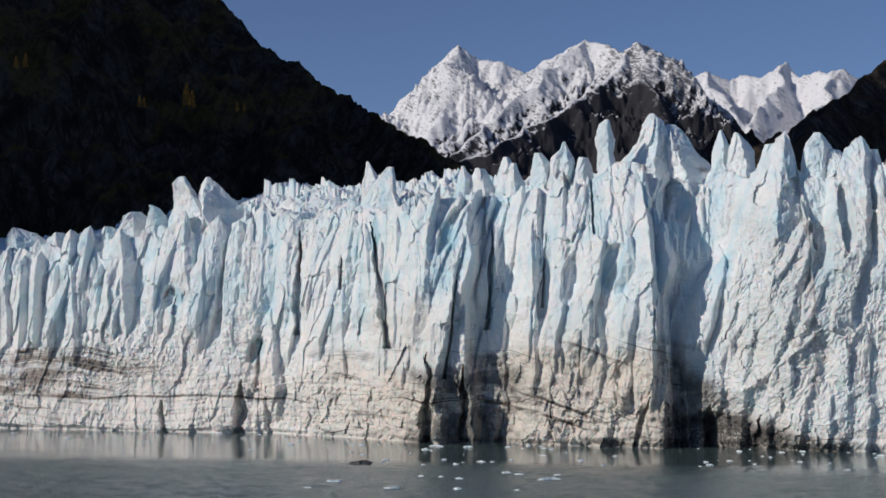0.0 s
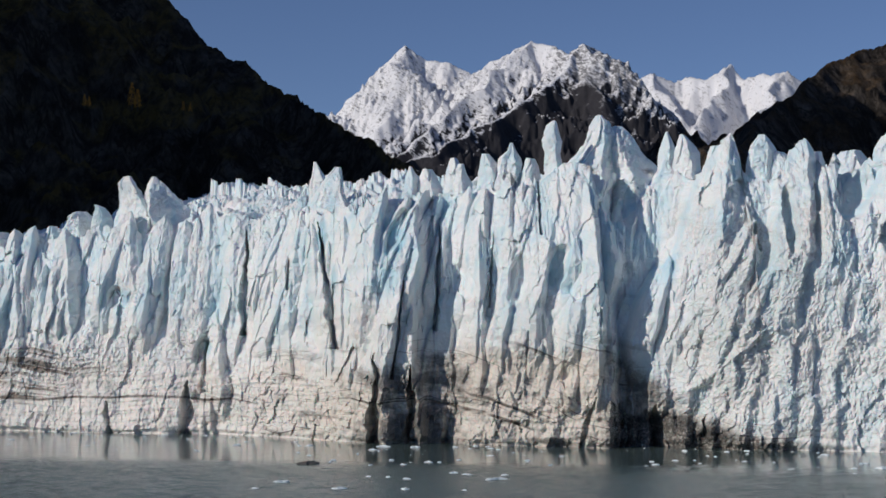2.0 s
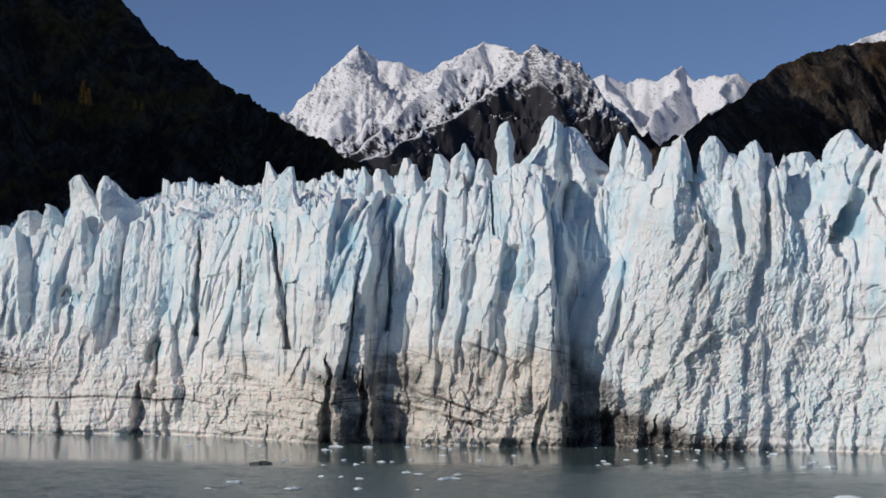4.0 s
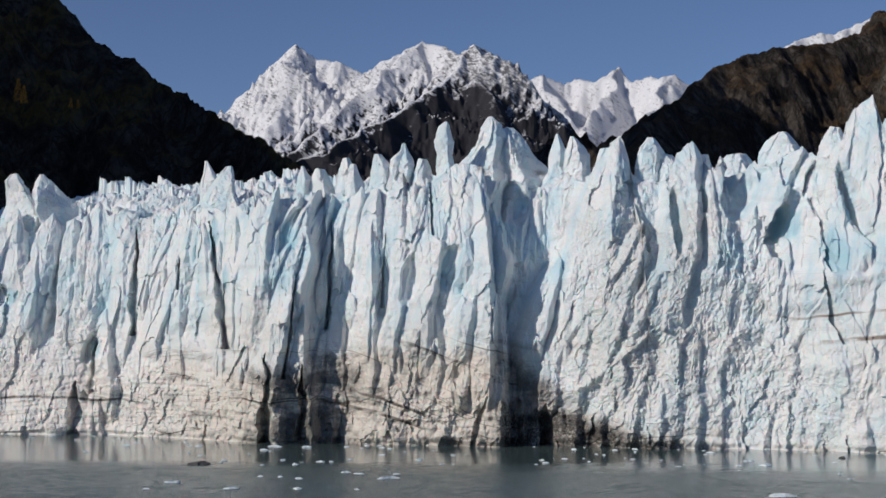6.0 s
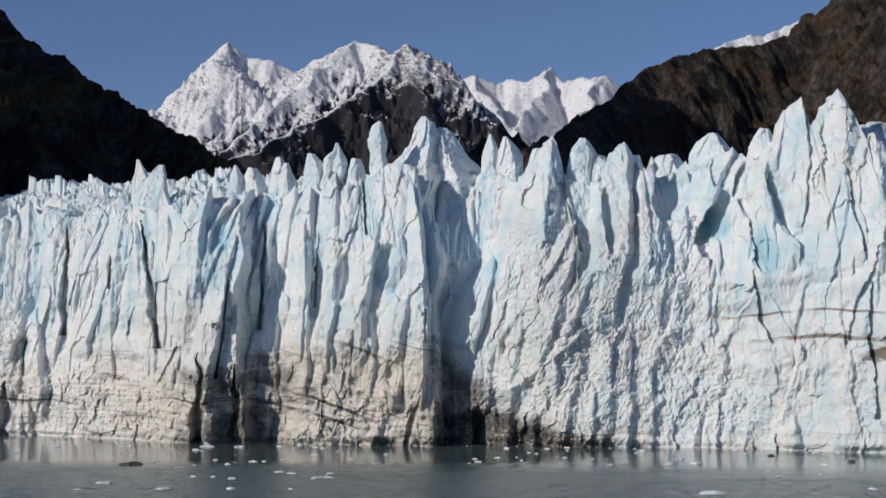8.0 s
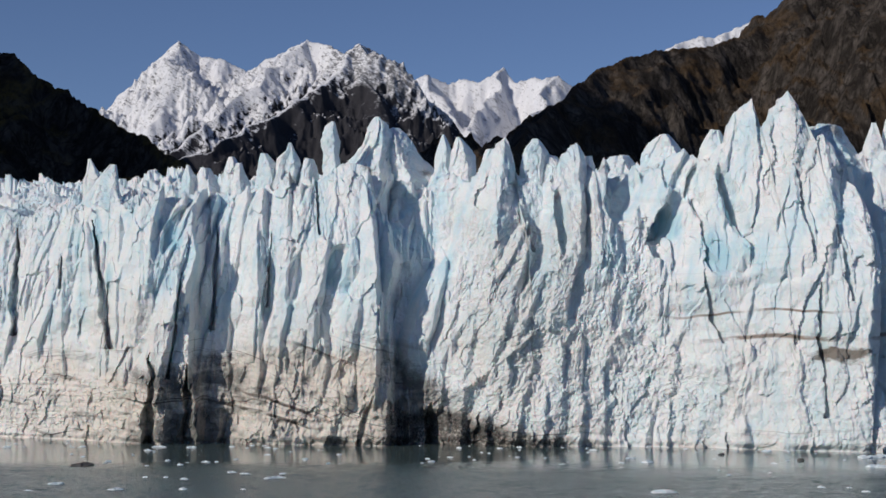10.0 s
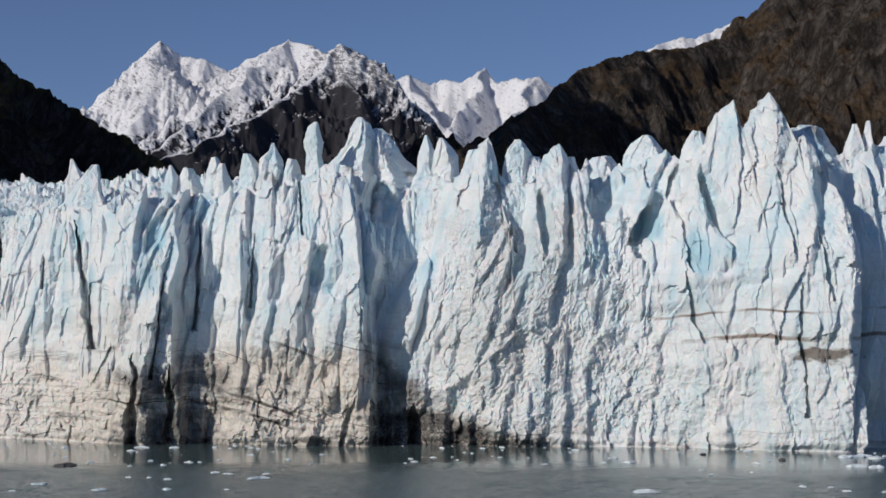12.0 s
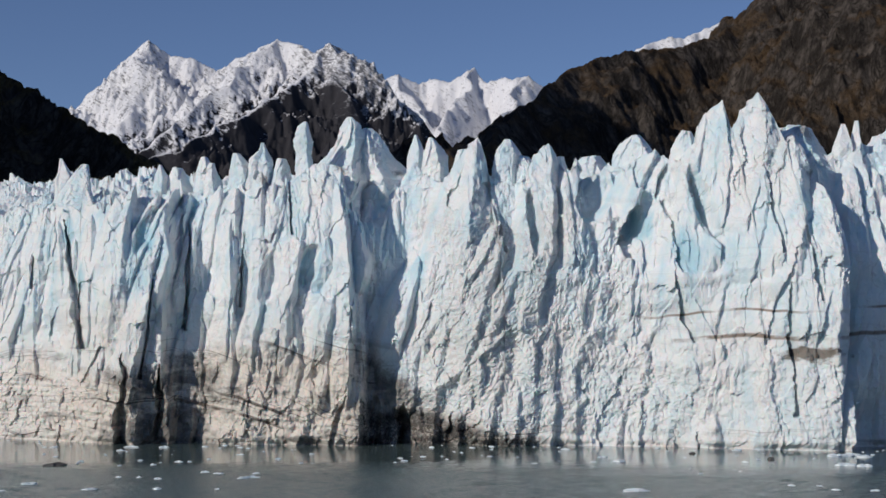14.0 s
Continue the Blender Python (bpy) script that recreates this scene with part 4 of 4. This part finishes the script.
def serac(back, rows, ridge=0.0, deep=0.85, name="serac", label=""):
    """A free tower of ice behind the rim. rows, from the tip down: height, left and right edge; ridge: where its front edge stands, -1 to 1."""
    rng = np.random.RandomState(int(abs(rows[0][1]) * 37) + int(rows[0][0] * 11))
    top, width = rows[0][0], rows[-1][2] - rows[-1][1]
    mid = (rows[-1][1] + rows[-1][2]) / 2
    i = int(np.clip((mid - X0) / STEP, 0, len(edge_y) - 1))
    depth = deep * width
    near = int(0.4 * width / STEP)
    stand = max(face_y(mid) + back, edge_y[max(i - near, 0):i + near + 1].max() + 0.55 * depth)
    foot = min(field_z(mid, stand) - 6.0, rows[-1][0] - 16.0)
    hz = [foot] + [r[0] for r in rows[::-1]]
    grow = 0.05 * (rows[-1][0] - foot)
    hl, hr = [rows[-1][1] - grow] + [r[1] for r in rows[::-1]], [rows[-1][2] + grow] + [r[2] for r in rows[::-1]]
    nt, nz = int(np.clip(width * 9, 40, 130)), int(np.clip((top - foot) / 0.24, 24, 130))
    th = np.linspace(0, 2 * math.pi, nt, endpoint=False)
    gt, z = np.meshgrid(th, np.linspace(foot, top, nz))
    a, b = np.interp(z, hz, hl), np.interp(z, hz, hr)
    # many-sided section with one edge towards the water and a few flats
    vx = np.array([-1.0, rng.uniform(-0.85, -0.5), ridge, 1.0, rng.uniform(0.3, 0.7), rng.uniform(-0.7, -0.3), -1.0])
    vy = np.array([0.1, rng.uniform(-0.75, -0.35), -1.0, rng.uniform(-0.1, 0.2), 0.9, 0.9, 0.1])
    turn = np.interp(z, np.linspace(foot, top, 7), rng.uniform(-0.22, 0.22, 7))
    at = gt / (2 * math.pi) * 6
    qx, qy = np.interp(at, np.arange(7), vx), np.interp(at, np.arange(7), vy)
    qx = np.clip(qx + turn * (1 - qx * qx), -1, 1)
    half = (b - a) / 2
    thick = np.minimum(half, 0.5 * width) * deep + 0.10 * depth * np.clip((top - z) / (0.4 * (top - foot)), 0, 1)
    drift = 0.12 * depth * np.interp(z, np.linspace(foot, top, 6), rng.uniform(-1, 1, 6))
    px = (a + b) / 2 + qx * half
    py = stand + drift + qy * thick
    amp = np.clip(half / 3.0, 0.10, 0.9)
    f = 0.30 * (flutes(px + rng.uniform(0, 300), py, z * 1.3) - 0.6) + 0.65 * broken(gt * width * 0.5 + rng.uniform(0, 300), z * 1.5)
    f = f + 0.55 * fbm(np.stack([px, py, z], -1).reshape(-1, 3) * 0.6, 4, 0.6).reshape(z.shape)
    px, py = px + qx * f * amp * 0.35, py + qy * f * amp * 0.8
    z = z + 0.25 * amp * broken(px * 1.4 + 50, py * 1.4) * np.clip((z - foot) / 4, 0, 1)
    co = np.stack([px, py, z], -1)
    co = np.concatenate([co, np.broadcast_to(co[-1].mean(0), (1, nt, 3))])
    return part(name, grid_mesh(name, co, nt, nz + 1, True, False), ICE, glacier, label)


# towers that stand behind the rim
serac(12, [(65.4, -144.6, -142.1), (63.2, -146.2, -136.3), (60.4, -146.5, -132.2), (55.8, -146.8, -130.1)])
serac(16, [(63.8, -109.8, -107.4), (62.2, -111.4, -106.2), (59.3, -112.3, -104.4)])
serac(14, [(63.2, -128.0, -124.8), (61.1, -130.4, -122.3), (57.4, -131.5, -121.1)])
serac(22, [(69.2, -101.3, -97.8), (67.9, -103.3, -96.2), (64.3, -104.8, -93.5), (58.9, -105.1, -92.3)])
serac(26, [(71.2, -94.8, -93.8), (70.1, -94.4, -91.3), (67.6, -95.1, -89.3), (63.6, -95.4, -88.1)])
serac(16, [(64.7, -110.4, -107.7), (62.9, -111.2, -106.1), (59.5, -111.9, -104.9)])
serac(26, [(80.0, -84.9, -82.6), (78.1, -86.6, -81.6), (74.0, -86.3, -78.7), (70.3, -86.3, -75.3), (66.2, -87.8, -71.9)], ridge=0.5)
serac(30, [(79.8, -75.7, -74.4), (77.1, -77.0, -71.9), (73.5, -78.2, -68.1), (69.2, -78.6, -63.6)], ridge=-0.4)
serac(34, [(81.1, -23.1, -22.3), (78.9, -23.2, -21.1), (76.9, -23.4, -20.0), (74.9, -23.9, -19.3)], ridge=0.6)
serac(24, [(78.5, -16.5, -14.6), (76.7, -18.0, -14.3), (73.7, -20.1, -14.1), (70.1, -22.3, -13.4), (66.8, -23.7, -11.4)], ridge=0.6)
serac(30, [(76.8, 5.3, 6.1), (75.2, 4.8, 6.8), (73.0, 4.0, 7.9)])
serac(22, [(76.0, 9.1, 11.9), (73.6, 8.3, 13.2), (70.3, 7.5, 14.8)])
serac(26, [(79.0, 17.0, 18.6), (77.0, 16.2, 19.7), (74.2, 15.6, 20.8)])
serac(20, [(76.9, 19.1, 20.6), (74.8, 18.5, 21.4), (71.4, 17.8, 22.9)])
serac(18, [(79.1, 25.3, 27.3), (76.8, 25.0, 29.1), (73.2, 24.6, 30.6), (69.3, 24.0, 31.2)])
serac(16, [(82.0, 33.0, 33.8), (79.9, 32.4, 34.6), (77.5, 30.2, 35.7), (73.5, 29.0, 36.4), (69.0, 27.2, 36.1)], ridge=0.4)
serac(18, [(77.3, 37.3, 39.6), (74.7, 36.6, 40.7), (70.4, 35.7, 41.6)])
serac(10, [(87.2, 44.1, 45.0), (86.1, 42.6, 45.5), (84.1, 41.8, 45.8), (81.4, 41.5, 46.7), (78.1, 42.2, 46.2), (73.9, 42.0, 47.2)], ridge=0.1, name="ice_finger")
serac(24, [(89.9, 57.1, 58.6), (87.9, 55.9, 60.5), (85.4, 54.9, 61.7), (81.7, 53.7, 62.2), (78.8, 51.4, 62.4), (75.3, 47.8, 62.9)], ridge=0.2)
serac(20, [(87.2, 62.5, 64.5), (85.5, 60.4, 66.3), (82.4, 58.8, 68.0), (79.3, 58.8, 70.2), (76.2, 58.5, 74.1), (72.2, 58.5, 76.5)], ridge=-0.3)
serac(32, [(84.8, 75.8, 76.5), (82.3, 74.9, 77.7), (79.2, 74.0, 78.8)])
serac(32, [(83.6, 79.0, 80.2), (81.4, 78.3, 82.7), (78.7, 77.7, 84.5)])
serac(12, [(76.8, 74.7, 76.3), (73.8, 73.5, 78.4), (68.7, 69.7, 80.5)], ridge=0.3)
serac(26, [(79.2, 85.4, 88.8), (76.9, 84.6, 89.3), (71.6, 83.7, 90.7)])
serac(24, [(81.5, 97.2, 99.3), (78.7, 95.3, 101.6), (73.9, 94.3, 103.3)])
serac(26, [(77.0, 101.0, 104.2), (74.8, 100.1, 106.2), (71.0, 99.2, 107.2)])
serac(20, [(76.9, 111.7, 113.4), (74.3, 110.7, 114.3), (69.9, 110.0, 115.2)])
serac(28, [(82.1, 130.1, 132.8), (79.9, 127.7, 135.3), (76.7, 125.3, 137.8)])
serac(26, [(78.2, 121.6, 126.8), (76.3, 119.7, 128.8), (72.9, 118.5, 130.8)])
serac(22, [(82.0, 140.3, 143.0), (79.9, 139.0, 144.2), (76.8, 137.6, 145.9)])
serac(14, [(80.0, 158.3, 160.1), (77.3, 157.3, 161.4), (72.4, 156.3, 162.6)])
serac(14, [(83.6, 168.0, 176.0), (81.5, 163.5, 177.4), (78.1, 161.9, 179.6), (74.7, 161.4, 181.0)], ridge=0.2, label="white serac stained brown with debris")
serac(16, [(83.8, 181.9, 183.1), (80.9, 181.0, 184.0), (76.8, 179.4, 185.1)], ridge=0.4)
serac(14, [(84.6, 185.5, 186.6), (80.6, 184.7, 187.4), (75.7, 183.6, 189.0)])
serac(20, [(80.0, 192.3, 194.2), (77.2, 190.8, 195.7), (73.5, 189.2, 197.8)])
# nameless blocks that crowd the broken surface behind the rim
rng = np.random.RandomState(77)
for n in range(145):
    sx = rng.uniform(-165, 195)
    behind = rng.uniform(16, 28) if n % 5 < 3 else rng.uniform(28, 85)
    lift = np.interp(sx, [-160, -60, 0, 60, 190], [0.03, 0.19, 0.16, 0.04, 0.02]) * (behind - 16)
    top = float(top_z(sx)) + lift + rng.uniform(-5.0, 0.2)
    w = rng.uniform(2.0, 5.4)
    tip, slope = sx + rng.uniform(-0.6, 0.6) * w, rng.uniform(0.5, 1.1)
    a, b = min(tip - 0.15 * w, sx - 0.1 * w), max(tip + 0.15 * w, sx + 0.1 * w)
    serac(behind, [(top, tip - 0.12 * w, tip + 0.12 * w), (top - 0.5 * w * slope, a - 0.3 * w, b + 0.3 * w), (top - 1.2 * w * slope, sx - 0.9 * w, sx + 0.9 * w), (top - 2.4 * w, sx - 1.2 * w, sx + 1.2 * w)], ridge=rng.uniform(-0.6, 0.8))


# ---- mountains and hills ----
def rugged(line, wild, seed):
    """The same ridge line with knolls and notches between its points."""
    rng = np.random.RandomState(seed)
    out = []
    for a, b in zip(line[:-1], line[1:]):
        a, b = np.array(a, float), np.array(b, float)
        n = np.linalg.norm(b - a)
        for k in range(5):
            p = a + (b - a) * k / 5
            if k:
                p = p + rng.uniform(-1, 1, 3) * n * wild * (1, 1, 0.35)
            out.append(tuple(p))
    return out + [line[-1]]


def terrain(name, x0, x1, nx, y0, y1, ny, ridges, material, label, rough, size, base=-60.0, power=1.0, gullies=0.0, wild=0.06, split=0.6, across=1.0):
    """Land that falls away from its ridge lines, broken by gullies and crags."""
    gx, gy = np.meshgrid(np.linspace(x0, x1, nx), np.linspace(y0, y1, ny))
    p = np.stack([gx, gy, gx * 0], -1).reshape(-1, 3)
    wx = gx + size * 0.35 * fbm(p / size, 3).reshape(gx.shape)
    wy = gy + size * 0.35 * fbm(p / size + 50, 3).reshape(gx.shape)
    z = np.full(gx.shape, base)
    near = np.full(gx.shape, 1e9)
    for line, slope in ridges:
        line = rugged(line, wild, len(name) + len(line))
        for (ax, ay, az), (bx, by, bz) in zip(line[:-1], line[1:]):
            dx, dy = bx - ax, by - ay
            t = np.clip(((gx - ax) * dx + (gy - ay) * dy) / (dx * dx + dy * dy), 0, 1)
            d0 = np.hypot(across * (gx - ax - t * dx), gy - ay - t * dy)
            d1 = np.hypot(across * (wx - ax - t * dx), wy - ay - t * dy)
            k = np.clip(d0 / (size * 0.5), 0, 1)
            d = d0 * (1 - k) + d1 * k
            z = np.maximum(z, az + t * (bz - az) - slope * d ** power * (size ** (1 - power)))
            near = np.minimum(near, d0)
    fade = np.clip(near / (size * 0.35), 0.03, 1)
    q = p * (1 / size, 1 / size, 0)
    z -= rough * (1.7 - ridged(q * 1.3, 6, 0.52).reshape(gx.shape)) * 0.7 * fade
    z -= rough * 0.32 * (1.6 - ridged(q * 4.6 + 13, 4, 0.55).reshape(gx.shape)) * np.clip(near / (size * 0.2), 0.10, 1)
    if gullies:
        z -= gullies * (1.7 - ridged(p * (5.0 / size, 1.1 / size, 0) + 5, 4, 0.55).reshape(gx.shape)) * np.clip(near / (size * 0.25), 0.05, 1)
    z = np.maximum(z, base)
    co = np.stack([gx, gy, z], -1)
    ob = new(name)
    cut = int(ny * split)
    part("lower_slope", grid_mesh("lower_slope", co[:cut + 1].copy(), nx, cut + 1), material, ob)
    part("upper_slope", grid_mesh("upper_slope", co[cut:].copy(), nx, ny - cut), material, ob)
    return tagged(ob, label, "mountain" if "mountain" in name else "hill")


CREST = [(-292, 4400, 479), (-146, 4300, 653), (-36, 4200, 764), (41, 4150, 834), (99, 4150, 792), (157, 4100, 780), (217, 4100, 747), (291, 4000, 780), (364, 4000, 820), (421, 3950, 797), (449, 3900, 761), (474, 3800, 774), (559, 3900, 743), (644, 3950, 670), (740, 3900, 541), (865, 3900, 386)]
SPUR_WEST = [(474, 3800, 770), (401, 3680, 673), (277, 3550, 572), (142, 3400, 481), (19, 3250, 396)]
SPUR_SOUTH = [(474, 3800, 770), (479, 3620, 636), (510, 3480, 511), (531, 3300, 390)]
SPUR_FAR = [(41, 4150, 834), (16, 4000, 700), (-19, 3850, 562), (-46, 3750, 467)]
SPUR_MID = [(364, 4000, 820), (245, 3850, 689), (129, 3720, 578), (21, 3620, 478)]
terrain("snowy_mountain", -350, 1250, 560, 3000, 4500, 420, [(CREST, 1.0), (SPUR_WEST, 0.9), (SPUR_SOUTH, 0.9), (SPUR_FAR, 0.9), (SPUR_MID, 0.9)], MASSIF, "snow-covered rocky mountain massif with dark lower flanks", 70, 230, wild=0.09)
FAR_CREST = [(622, 4700, 749), (733, 4700, 835), (788, 4650, 855), (851, 4650, 826), (885, 4650, 843), (942, 4600, 826), (1011, 4600, 878), (1029, 4600, 814), (1069, 4500, 827), (1097, 4450, 815), (1141, 4450, 826), (1201, 4450, 776), (1347, 4450, 841), (1448, 4400, 900), (1562, 4400, 948), (1606, 4400, 943), (1731, 4400, 1002), (1876, 4400, 1025), (2130, 4400, 972)]
FAR_SPUR = [(1141, 4450, 826), (1008, 4250, 680), (912, 4100, 582), (806, 3950, 490)]
FAR_SPUR_WEST = [(788, 4650, 855), (814, 4450, 711), (822, 4250, 587), (822, 4100, 508)]
FAR_RIB = [(1011, 4600, 878), (958, 4480, 781), (888, 4380, 708), (830, 4250, 610)]
terrain("far_mountain", 600, 2500, 380, 3900, 4950, 200, [(FAR_CREST, 1.3), (FAR_SPUR, 1.6), (FAR_SPUR_WEST, 1.5), (FAR_RIB, 1.7)], FAR_SNOW, "distant mountain under smooth fresh snow", 105, 240, wild=0.10)

WEST_CREST = [(-900, 1300, 750), (-537, 1290, 544), (-367, 1280, 449), (-243, 1250, 355), (-171, 1200, 296), (-146, 1180, 262), (-120, 1150, 240), (-104, 1130, 235), (-86, 1100, 213), (-55, 1050, 190), (-34, 1010, 173), (-5, 970, 152), (22, 930, 128), (47, 900, 105)]
# unseen ridge west of the view, added to throw its shadow over this hillside
WEST_SHADE_RIDGE = [(-850, 560, 900), (-850, 1000, 950)]
terrain("dark_hillside", -1650, 150, 440, -150, 1550, 400, [(WEST_CREST, 0.72), (WEST_SHADE_RIDGE, 1.8)], LEFT_HILL, "dark shaded hillside with scrub and rock ledges", 26, 170, gullies=5, across=1.6)
EAST_CREST = [(163, 850, 117), (185, 900, 136), (253, 1100, 186), (278, 1150, 198), (332, 1250, 239), (365, 1300, 264), (411, 1350, 288), (464, 1380, 303), (505, 1400, 309), (538, 1420, 323), (600, 1450, 349), (616, 1450, 347), (649, 1480, 380), (696, 1500, 436), (860, 1500, 572)]
terrain("brown_hillside", 150, 1300, 420, 560, 1750, 300, [(EAST_CREST, 0.8)], RIGHT_HILL, "brown rocky hillside with gullies and autumn scrub", 26, 170, gullies=9)


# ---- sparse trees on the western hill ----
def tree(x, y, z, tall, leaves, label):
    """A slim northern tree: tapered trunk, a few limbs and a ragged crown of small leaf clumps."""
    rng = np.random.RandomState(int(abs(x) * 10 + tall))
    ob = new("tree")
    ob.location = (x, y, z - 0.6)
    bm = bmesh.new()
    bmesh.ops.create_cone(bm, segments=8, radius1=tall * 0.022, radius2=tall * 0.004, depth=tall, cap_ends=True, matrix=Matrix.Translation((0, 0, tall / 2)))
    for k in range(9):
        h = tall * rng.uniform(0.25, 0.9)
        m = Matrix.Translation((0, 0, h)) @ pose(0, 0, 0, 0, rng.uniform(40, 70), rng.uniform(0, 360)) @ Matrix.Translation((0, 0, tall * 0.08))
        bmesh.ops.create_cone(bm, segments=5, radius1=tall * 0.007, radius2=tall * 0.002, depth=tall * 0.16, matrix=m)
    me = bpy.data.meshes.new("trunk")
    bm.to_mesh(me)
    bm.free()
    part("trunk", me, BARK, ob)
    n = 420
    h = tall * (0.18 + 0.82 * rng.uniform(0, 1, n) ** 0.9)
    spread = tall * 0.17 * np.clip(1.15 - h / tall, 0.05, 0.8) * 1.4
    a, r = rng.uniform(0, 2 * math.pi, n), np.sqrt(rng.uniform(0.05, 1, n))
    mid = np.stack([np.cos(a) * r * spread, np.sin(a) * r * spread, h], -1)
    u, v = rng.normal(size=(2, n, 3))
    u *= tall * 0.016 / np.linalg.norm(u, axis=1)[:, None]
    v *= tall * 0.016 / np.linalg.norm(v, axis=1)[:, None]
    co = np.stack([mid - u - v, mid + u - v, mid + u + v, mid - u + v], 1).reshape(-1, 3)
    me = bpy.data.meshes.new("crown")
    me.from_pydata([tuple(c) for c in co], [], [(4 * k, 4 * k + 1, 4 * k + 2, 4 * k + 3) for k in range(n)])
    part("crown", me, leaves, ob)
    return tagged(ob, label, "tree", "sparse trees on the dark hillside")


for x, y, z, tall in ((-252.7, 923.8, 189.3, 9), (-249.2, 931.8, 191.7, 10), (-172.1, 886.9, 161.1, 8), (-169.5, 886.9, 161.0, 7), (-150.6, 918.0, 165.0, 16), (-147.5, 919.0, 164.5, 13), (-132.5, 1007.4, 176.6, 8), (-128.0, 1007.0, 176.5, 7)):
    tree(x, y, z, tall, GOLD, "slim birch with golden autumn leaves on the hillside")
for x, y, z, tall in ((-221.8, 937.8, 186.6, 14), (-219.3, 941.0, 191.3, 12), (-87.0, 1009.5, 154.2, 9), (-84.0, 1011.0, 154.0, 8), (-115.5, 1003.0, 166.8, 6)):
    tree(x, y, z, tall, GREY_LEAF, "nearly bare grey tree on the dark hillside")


# ---- drifting ice on the fjord ----
def floe(x, y, width, tall, material=FLOE, label="small white ice floe drifting on the calm water", seed=1):
    """A melted slab of glacier ice: ragged outline, humped top, its foot under the water."""
    rng = np.random.RandomState(seed)
    nt, nr = 22, 7
    th = np.linspace(0, 2 * math.pi, nt, endpoint=False)
    edge = 1 + 0.28 * np.sin(th * 2 + rng.uniform(0, 6)) + 0.16 * np.sin(th * 3 + rng.uniform(0, 6)) + rng.uniform(-0.12, 0.12, nt)
    rows = []
    for k, (r, z) in enumerate(((0.90, -0.6), (1.0, 0.0), (0.98, 0.35), (0.85, 0.62), (0.55, 0.8), (0.25, 0.95), (0.02, 1.0))):
        lump = 1 + (0.45 * np.sin(th * 2 + 1.7 * seed) + rng.uniform(-0.35, 0.35, nt)) * (1 if 1 < k < 6 else 0.2)
        rows.append(np.stack([np.cos(th) * edge * r * width / 2, np.sin(th) * edge * r * width * 0.36, tall * z * (lump if z > 0 else np.ones(nt))], -1))
    me = grid_mesh("ice_floe", np.array(rows), nt, nr, True, False)
    me.materials.append(material)
    ob = new("ice_floe", me)
    ob.location = (x, y, 0)
    return tagged(ob, label, "ice floe", "ice floes on the fjord")


def drift(places, seed):
    for k, (x, y, w) in enumerate(places):
        floe(x, y, w * 0.85, w * 0.07 + 0.10, seed=seed + k)


drift([(2.7, 283.2, 2.2), (-9.3, 284.7, 2.6), (-20.3, 299.4, 2.8), (2.8, 342.8, 2.0), (8.5, 350.7, 2.3), (0.2, 357.2, 1.7), (6.4, 403.7, 2.4), (-1.8, 407.2, 3.2), (-4.4, 393.8, 2.8)], 10)
drift([(12.7, 319.5, 2.4), (15.2, 314.9, 2.0), (19.1, 303.3, 2.6), (20.8, 304.4, 3.2), (22.7, 313.9, 1.5), (3.1, 305.4, 1.6), (-0.4, 309.9, 1.5), (-4.2, 342.1, 1.2), (10.9, 350.4, 0.9), (-4.3, 311.8, 1.1)], 30)
drift([(-24.3, 285.5, 1.4), (13.1, 280.7, 1.2), (-20.9, 412.2, 2.2), (-39.9, 414.7, 2.8), (83.9, 259.6, 4.6), (-65.4, 463.4, 2.0), (-47.3, 391.0, 1.4)], 50)
drift([(102.8, 328.4, 4.0), (102.8, 341.2, 2.2), (142.0, 357.6, 2.8), (114.4, 263.2, 1.8), (118.8, 261.0, 1.3), (118.3, 253.1, 1.7), (124.4, 250.5, 1.6), (117.8, 295.6, 1.2), (108.1, 292.2, 1.2), (96.9, 328.2, 1.3), (102.3, 370.0, 2.4)], 70)
drift([(155.4, 331.7, 5.0), (159.3, 332.7, 6.0), (160.7, 328.5, 4.6), (145.2, 305.9, 5.0), (147.7, 302.1, 4.0)], 90)
floe(-17.9, 345.6, 4.2, 0.55, DARK_FLOE, "dark debris-covered chunk of ice afloat", 7)
floe(137.6, 326.9, 1.9, 0.4, DARK_FLOE, "dark debris-covered chunk of ice afloat", 8)
floe(127.2, 348.8, 1.6, 0.3, DARK_FLOE, "dark debris-covered chunk of ice afloat", 9)
# the many small bits close to the front
rng = np.random.RandomState(44)
bits = [floe(0, -40 - k, 1.0, 0.22, seed=200 + k) for k in range(6)]
for n in range(190):
    x = rng.uniform(-135, 178)
    d = 3 + 75 * rng.uniform(0, 1) ** 2.2
    k = rng.uniform(0.35, 1.0) ** 2 * 1.25
    ob = copy_thing(bits[n % 6], pose(x * (1 - d / 900), face_y(x) - d, 0, 0, 0, rng.uniform(0, 360)))
    ob.scale = (k * 1.3, k, k * 0.75)
for ob in bits:
    bpy.data.objects.remove(ob)
